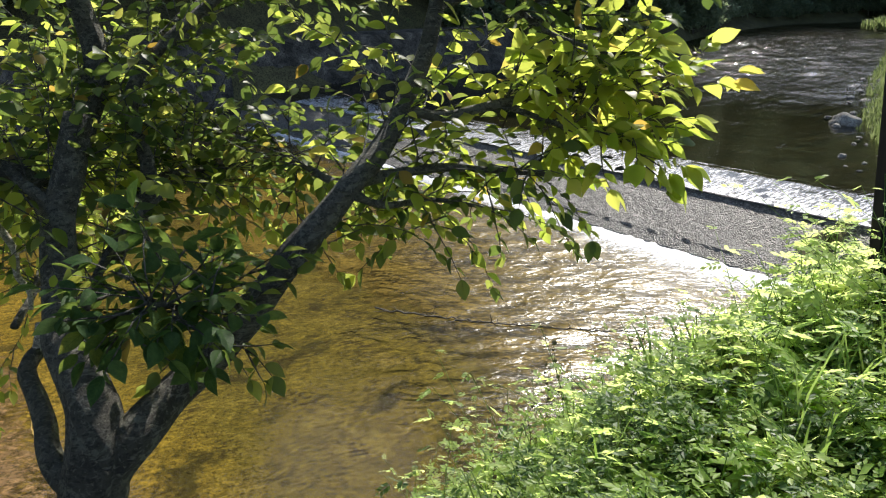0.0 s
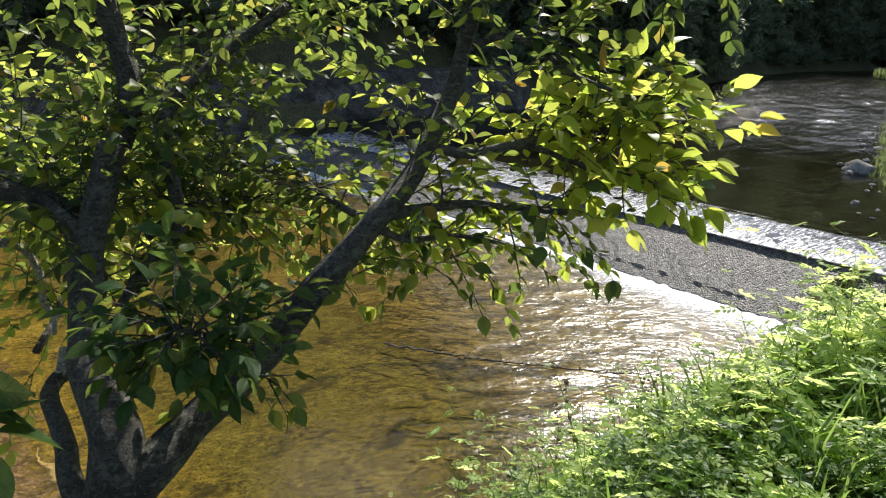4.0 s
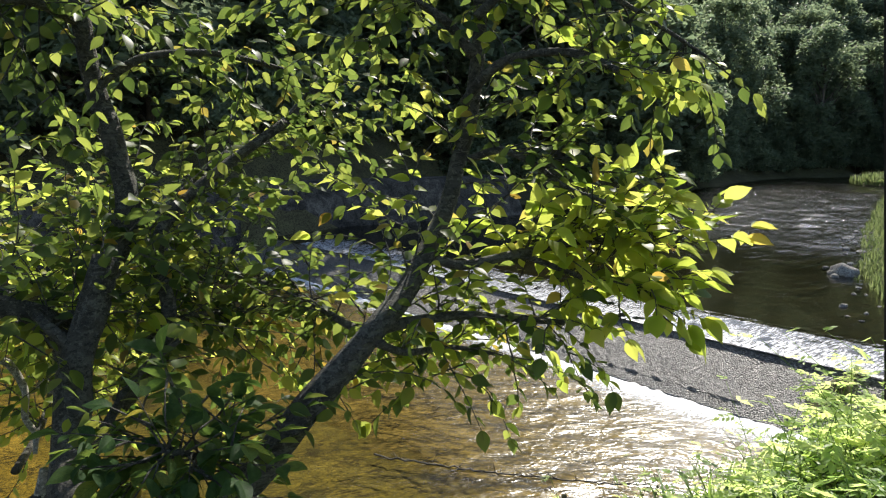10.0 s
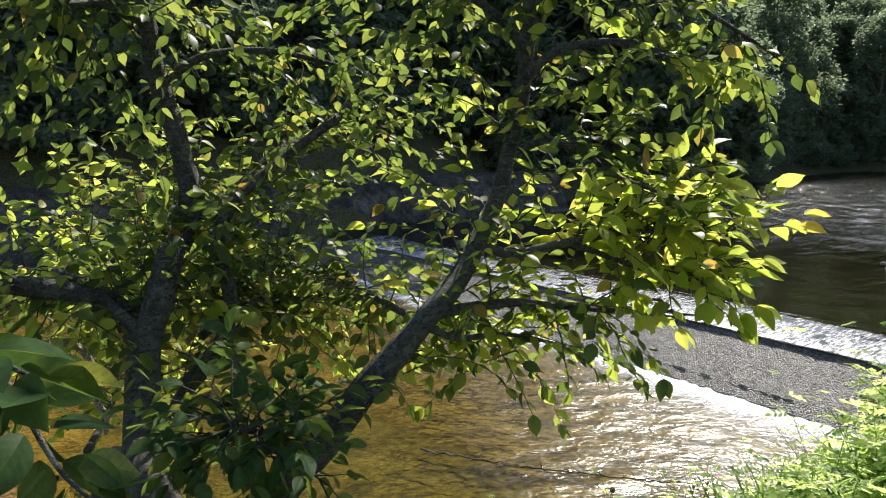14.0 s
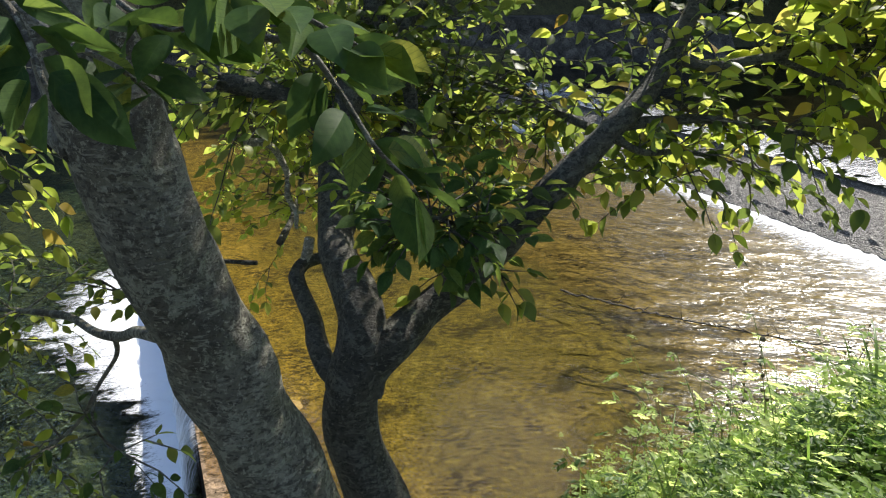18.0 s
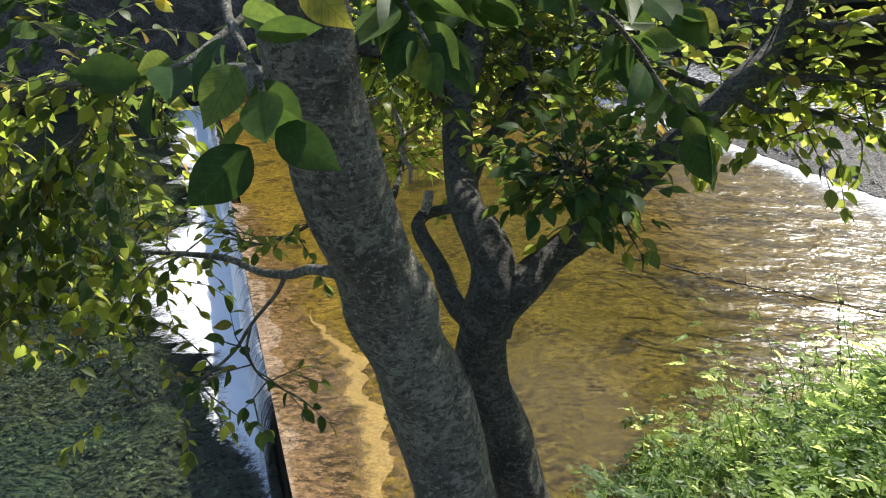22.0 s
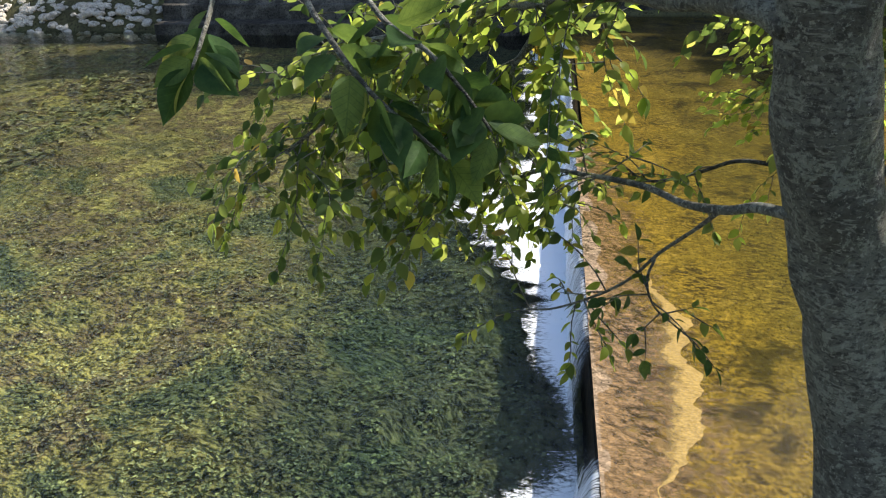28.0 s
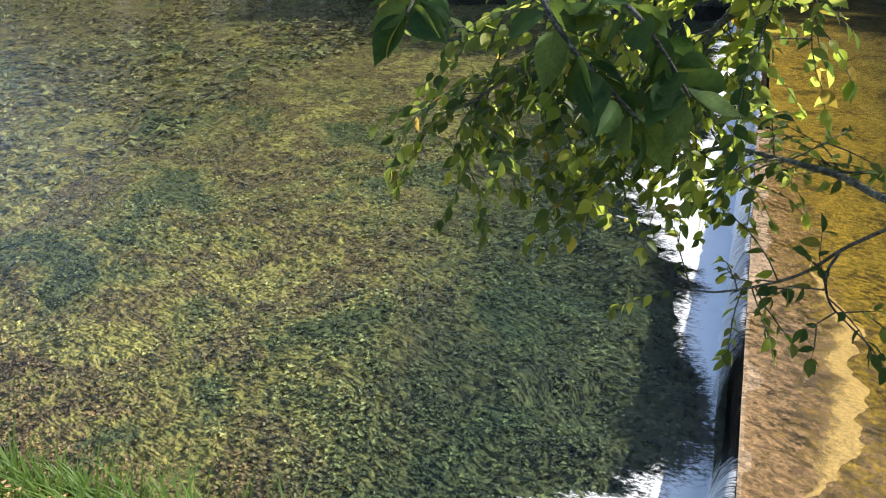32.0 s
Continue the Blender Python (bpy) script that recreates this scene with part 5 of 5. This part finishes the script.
def grass_tuft(bulk, base, height, rng, blades=7, wide=0.006):
    for _ in range(blades):
        a = rng.uniform(0, 6.28)
        out = Vector((math.cos(a), math.sin(a), 0)) * rng.uniform(0.15, 0.7)
        h = height * rng.uniform(0.6, 1.2)
        side = Vector((-math.sin(a), math.cos(a), 0)) * wide
        start = base + Vector((rng.gauss(0, 0.03), rng.gauss(0, 0.03), 0))
        pts = [start + out * h * t * t + Vector((0, 0, h * (t - 0.35 * t * t * out.length))) for t in (0, 0.4, 0.75, 1.0)]
        bulk.add([pts[0] - side, pts[0] + side, pts[1] - side, pts[1] + side, pts[2] - side * 0.7, pts[2] + side * 0.7, pts[3]], [(0, 1, 3, 2), (2, 3, 5, 4), (4, 5, 6)])


herbs, dark_herbs, herb_stems = Bulk(), Bulk(), Bulk()
count = 0
while count < 3000:
    s, c = rw.uniform(0.9, 12.5), rw.uniform(-1.2, 5.6)
    edge = lerp_table(s, NEAR_EDGE)
    if c > edge + 0.1 or (c < 0.35 and s < 1.6):
        continue
    clump = nz(s * 1.5, c * 1.5, 12) + 0.5 * nz(s * 3.4, c * 3.4, 13)
    low = s < 2.6 and c < 2.2
    if (s < 2.4 and c > 2.0 and rw.random() < 0.8) or (s > 3.4 and clump < rw.uniform(-0.6, -0.05)):
        continue
    count += 1
    tall = (0.34 + 0.42 * max(-0.55, min(1.0, clump))) * (1 - 0.35 * smooth(4.0, 7.0, s))
    # the dark green goes along the water side, and in patches among the bright one
    dark_share = 0.85 * smooth(3.4, 2.4, s + 0.5 * nz(s, c, 14)) * smooth(1.6, 2.2, c) + 0.25 * smooth(0.15, 0.35, nz(s * 0.9, c * 0.9, 15))
    weed(dark_herbs if rw.random() < dark_share else herbs, herb_stems, rv(s, c, ground_level(s, c) - 0.02), rw.uniform(0.12, 0.28) if low else tall * rw.uniform(0.7, 1.4), rw, rw.uniform(0.05, 0.1))
for _ in range(420):
    # knee-high growth that closes the slope nearest the trees
    s, c = rw.uniform(1.5, 3.6), rw.uniform(0.7, 2.5)
    weed(dark_herbs if rw.random() < 0.55 else herbs, herb_stems, rv(s, c, ground_level(s, c) - 0.02), rw.uniform(0.14, 0.34), rw, rw.uniform(0.05, 0.08))
tagged(herbs.done("bank_herbs", M_WEED), "dense bright green weeds on the sunny bank", "weeds", kind="stuff")
tagged(dark_herbs.done("leafy_herbs", M_WEED_DARK), "dark green leafy weeds along the water edge", "weeds", kind="stuff")
tagged(herb_stems.done("herb_stems", M_GRASS), "thin green stems of the bank weeds", "weeds", kind="stuff")
tufts = Bulk()
for _ in range(260):
    s, c = rw.uniform(1.0, 13), rw.uniform(-0.2, 5.4)
    if c < lerp_table(s, NEAR_EDGE) and not (s < 2.2 and c < 2.0):
        grass_tuft(tufts, rv(s, c, ground_level(s, c)), rw.uniform(0.25, 0.6), rw)
for _ in range(1100):
    s = rw.uniform(-12, 0.2)
    c = lerp_table(s, NEAR_EDGE) - rw.uniform(0.0, 1.6)
    grass_tuft(tufts, rv(s, c, ground_level(s, c)), rw.uniform(0.2, 0.45), rw, 8, 0.005)
for _ in range(64):
    s = rw.uniform(-6.2, -2.7)
    c = 3.35 - rw.uniform(0.0, 0.4)
    grass_tuft(tufts, rv(s, c, ground_level(s, c)), rw.uniform(0.42, 0.65) + 0.1 * (s + 6), rw, 6, 0.01)
far_tufts = Bulk()
for _ in range(3400):
    s = 14 + 60 * rw.random() ** 1.5
    c = lerp_table(s, NEAR_EDGE) - rw.uniform(0.3, 1.4) - 5 * rw.random() ** 2
    grass_tuft(far_tufts, rv(s, c, ground_level(s, c)), rw.uniform(0.22, 0.45) + 0.35 * smooth(24, 50, s), rw, 6, 0.005 + s * 0.0003)
tagged(tufts.done("bank_grass", M_GRASS), "long green grass along the river bank", "grass", kind="stuff")
tagged(far_tufts.done("shore_grass", M_GRASS_FAR), "pale reedy grass along the upstream shore", "grass", kind="stuff")

# single tall weeds that stand above the rest at the bank's edge
for s, c, h in ((1.75, 2.75, 0.95), (2.2, 3.0, 0.8), (3.0, 3.3, 0.75), (3.6, 3.2, 0.9), (4.2, 3.4, 0.8), (2.6, 2.6, 0.85), (5.0, 3.6, 0.8), (6.2, 3.9, 0.8), (7.4, 4.2, 0.85), (8.6, 4.4, 0.8), (2.0, 2.3, 0.8), (1.5, 2.35, 0.7)):
    root = new("weed_plant")
    tagged(root, "tall slender green weed at the water edge", "weed", "tall weeds on the bank")
    lv, st = Bulk(), Bulk()
    weed(lv, st, Vector((0, 0, 0)), h, rw, 0.055, 0.2)
    lv.done("foliage", M_WEED, root)
    st.done("stem", M_GRASS, root)
    root.matrix_basis = Matrix.Translation(rv(s, c, ground_level(s, c) - 0.02))


# dock-like stalks with dark seed heads at the edge of the weeds
M_STALK, _nt, _b = material("brown_stalk", 0.7)
_nt.links.new(ramp(_nt, random_per_object(_nt), [(0.0, (0.05, 0.045, 0.02)), (1.0, (0.13, 0.11, 0.05))]), _b.inputs["Base Color"])
M_SEED = leaf_material("dark_seed", [(0.0, (0.05, 0.07, 0.025)), (1.0, (0.12, 0.1, 0.045))], [(0.0, (0.12, 0.18, 0.04)), (1.0, (0.25, 0.22, 0.07))], 0.3)
for s, c, h in ((3.1, 3.5, 0.75), (3.5, 3.75, 0.9), (4.1, 3.6, 0.8), (4.6, 3.9, 0.95), (5.2, 4.0, 0.7), (5.9, 4.2, 0.85), (2.5, 3.25, 0.7), (3.8, 3.2, 0.85), (2.9, 3.0, 0.8), (6.8, 4.5, 0.8)):
    root = new("seed_stalk")
    tagged(root, "thin brown weed stalk with small dark seed heads", "weed", "seed stalks on the bank")
    way = Vector((rw.gauss(0, 0.15), rw.gauss(0, 0.15), 1))
    line = [way * h * t + Vector((rw.gauss(0, 0.012), rw.gauss(0, 0.012), 0)) for t in (0, 0.2, 0.4, 0.6, 0.8, 1.0)]
    v, f = tube_data(catmull(line, 3), 0.004, 0.0015, 5)
    mesh_object("stem", v, f, M_STALK, root, True)
    for i in range(7):
        t = 0.55 + 0.45 * (i + rw.uniform(-0.3, 0.3)) / 6.3
        k = min(4, int(t * 5))
        p = line[k].lerp(line[k + 1], t * 5 - k)
        out = Vector((rw.gauss(0, 1), rw.gauss(0, 1), 0.5)).normalized()
        size = rw.uniform(0.007, 0.014)
        bm = bmesh.new()
        bmesh.ops.create_icosphere(bm, subdivisions=2, radius=1.0)
        for v in bm.verts:
            v.co = v.co * (1 + 0.5 * noise.noise(v.co * 2.4 + Vector((i, s, h)))) * size
            v.co = p + v.co + out * (size * 0.9 + 0.6 * max(0.0, v.co.dot(out)))
        part("seed_head", bm, M_SEED, root)
    root.matrix_basis = Matrix.Translation(rv(s, c, ground_level(s, c) - 0.02))

# broad blades of grass that arch over the weeds
for s, c, h in ((2.3, 3.35, 0.62), (2.7, 3.5, 0.7), (3.3, 3.3, 0.6), (1.9, 2.9, 0.5), (3.9, 3.55, 0.65), (4.9, 3.7, 0.6), (1.6, 2.2, 0.45), (2.9, 2.4, 0.55), (3.6, 2.7, 0.5), (5.6, 3.9, 0.6), (7.0, 4.3, 0.6),
                (-5.4, 3.15, 0.8), (-5.1, 3.25, 0.75), (-4.8, 3.1, 0.8), (-4.6, 3.3, 0.75), (-4.3, 3.2, 0.85), (-4.1, 3.05, 0.9), (-3.8, 3.3, 0.9), (-3.6, 3.15, 0.95), (-3.3, 3.3, 1.0), (-3.0, 3.35, 1.05), (-2.8, 3.25, 1.1), (-5.7, 3.2, 0.7)):
    root = new("grass_clump")
    tagged(root, "clump of broad arching grass blades among weeds", "grass", "broad grass clumps on the bank")
    for _ in range(6):
        a, bend = rw.uniform(0, 6.28), rw.uniform(0.35, 0.9)
        out, side = Vector((math.cos(a), math.sin(a), 0)), Vector((-math.sin(a), math.cos(a), 0))
        hh, wide = h * (0.75 if s < 0 else 1.0) * rw.uniform(0.7, 1.2), rw.uniform(0.006, 0.011)
        bl = Bulk()
        pts = [out * hh * bend * t * t + Vector((0, 0, hh * (t - 0.55 * bend * t**3))) for t in (0, 0.2, 0.4, 0.6, 0.8, 0.92, 1.0)]
        wd = (0.6, 0.9, 1.0, 0.9, 0.6, 0.3, 0.02)
        vs = [q for p, w in zip(pts, wd) for q in (p - side * wide * w, p + Vector((0, 0, -wide * 0.5 * w)), p + side * wide * w)]
        fs = [(3 * i + j, 3 * i + j + 1, 3 * i + j + 4, 3 * i + j + 3) for i in range(6) for j in (0, 1)]
        mesh_object("blade", vs, fs, M_GRASS, root, True)
    root.matrix_basis = Matrix.Translation(rv(s, c, ground_level(s, c) - 0.02))


# ---------------------------------------------------------------- stones at the upstream bank
def stone(at, size, seed, label="rounded grey river stone at the water edge"):
    rs = random.Random(seed)
    bm = bmesh.new()
    bmesh.ops.create_icosphere(bm, subdivisions=3, radius=1.0)
    for v in bm.verts:
        d = v.co.normalized()
        v.co = d * (1 + 0.3 * noise.noise(d * 1.3 + Vector((seed, 0, 0))) + 0.1 * noise.noise(d * 4 + Vector((seed, 0, 0))))
    bmesh.ops.scale(bm, vec=(size, size * rs.uniform(0.6, 0.9), size * rs.uniform(0.4, 0.6)), verts=bm.verts)
    for f in bm.faces:
        f.smooth = True
    ob = part("stone", bm, M_STONE)
    ob.matrix_basis = Matrix.Translation(at) @ pose(0, 0, 0, 0, 0, rs.uniform(0, 360))
    tagged(ob, label, "stone", "stones at the water edge")


stone(rv(20.4, 9.75, UPPER_Z + 0.05), 0.42, 1, "large grey river stone half in the water")
for i in range(48):
    s = rw.uniform(15, 34)
    stone(rv(s, lerp_table(s, NEAR_EDGE) + rw.gauss(-0.15, 0.5), UPPER_Z + rw.uniform(-0.05, 0.01)), 0.05 + 0.14 * rw.random() ** 2.5, 10 + i)
# pale cobbles on the open far shore below the wall
cobbles = []
for k in range(4):
    bm = bmesh.new()
    bmesh.ops.create_icosphere(bm, subdivisions=2, radius=1.0)
    for v in bm.verts:
        d = v.co.normalized()
        v.co = d * (1 + 0.35 * noise.noise(d * 1.4 + Vector((k * 5, 0, 0))))
        v.co.z *= 0.6
    for f in bm.faces:
        f.smooth = k % 2 == 0
    me = bpy.data.meshes.new("cobble")
    bm.to_mesh(me)
    bm.free()
    me.materials.append(M_COBBLE)
    cobbles.append(me)
rc = random.Random(91)


def shore_spot(lo, hi):
    s, d = rc.uniform(lo, hi), 2.6 * rc.random() ** 1.3 - 0.15
    return rv(s, 27.5 + d, ground_level(s, 27.5 + d) + 0.03)


for _ in range(290):
    at = shore_spot(-27.5, -15.2)
    ob = new("cobble", rc.choice(cobbles))
    ob.matrix_basis = Matrix.Translation(at) @ pose(0, 0, 0, rc.gauss(0, 10), rc.gauss(0, 10), rc.uniform(0, 360)) @ Matrix.Scale(0.09 + 0.17 * rc.random() ** 2, 4)
    tagged(ob, "pale sunlit cobble on the far river shore", "stone", "cobbles on the far shore")
shingle = Bulk()
for _ in range(900):
    at, me, size = shore_spot(-58, -15.2), rc.choice(cobbles), rc.uniform(0.08, 0.26)
    m = Matrix.Translation(at - Vector((0, 0, 0.03))) @ pose(0, 0, 0, 0, 0, rc.uniform(0, 360)) @ Matrix.Scale(size, 4)
    shingle.add([m @ v.co for v in me.vertices], [tuple(p.vertices) for p in me.polygons])
tagged(shingle.done("shingle", M_COBBLE), "pale gravel between the cobbles of the far shore", "gravel", kind="stuff")

# the grassy gravel island upstream
isl = rv(80, 31.0, UPPER_Z)
verts, faces = [], []
for i in range(24):
    a = 2 * math.pi * i / 24
    w = 1 + 0.3 * noise.noise(Vector((math.cos(a), math.sin(a), 3)))
    for q, z in ((1.0, -0.3), (0.8, 0.25), (0.4, 0.5), (0.0, 0.6)):
        verts.append(isl + UP * math.cos(a) * 9 * w * q + AC * math.sin(a) * 5 * w * q + Vector((0, 0, z)))
for i in range(24):
    for j in range(3):
        n = (i + 1) % 24
        faces.append((i * 4 + j, n * 4 + j, n * 4 + j + 1, i * 4 + j + 1))
tagged(mesh_object("island", verts, faces, M_EARTH, smooth_shade=True), "low gravel island covered in grass", "island", kind="structure")
isl_grass = Bulk()
for _ in range(2200):
    a, q = rw.uniform(0, 6.28), math.sqrt(rw.random()) * 0.95
    grass_tuft(isl_grass, isl + UP * math.cos(a) * 9 * q + AC * math.sin(a) * 5 * q + Vector((0, 0, 0.55 * (1 - q * q))), rw.uniform(0.4, 1.0) * (1.0 + 0.6 * nz(a * 2, q * 3, 3)), rw, 5, 0.04)
tagged(isl_grass.done("island_grass", M_GRASS_FAR), "bright green reeds on the island", "grass", kind="stuff")
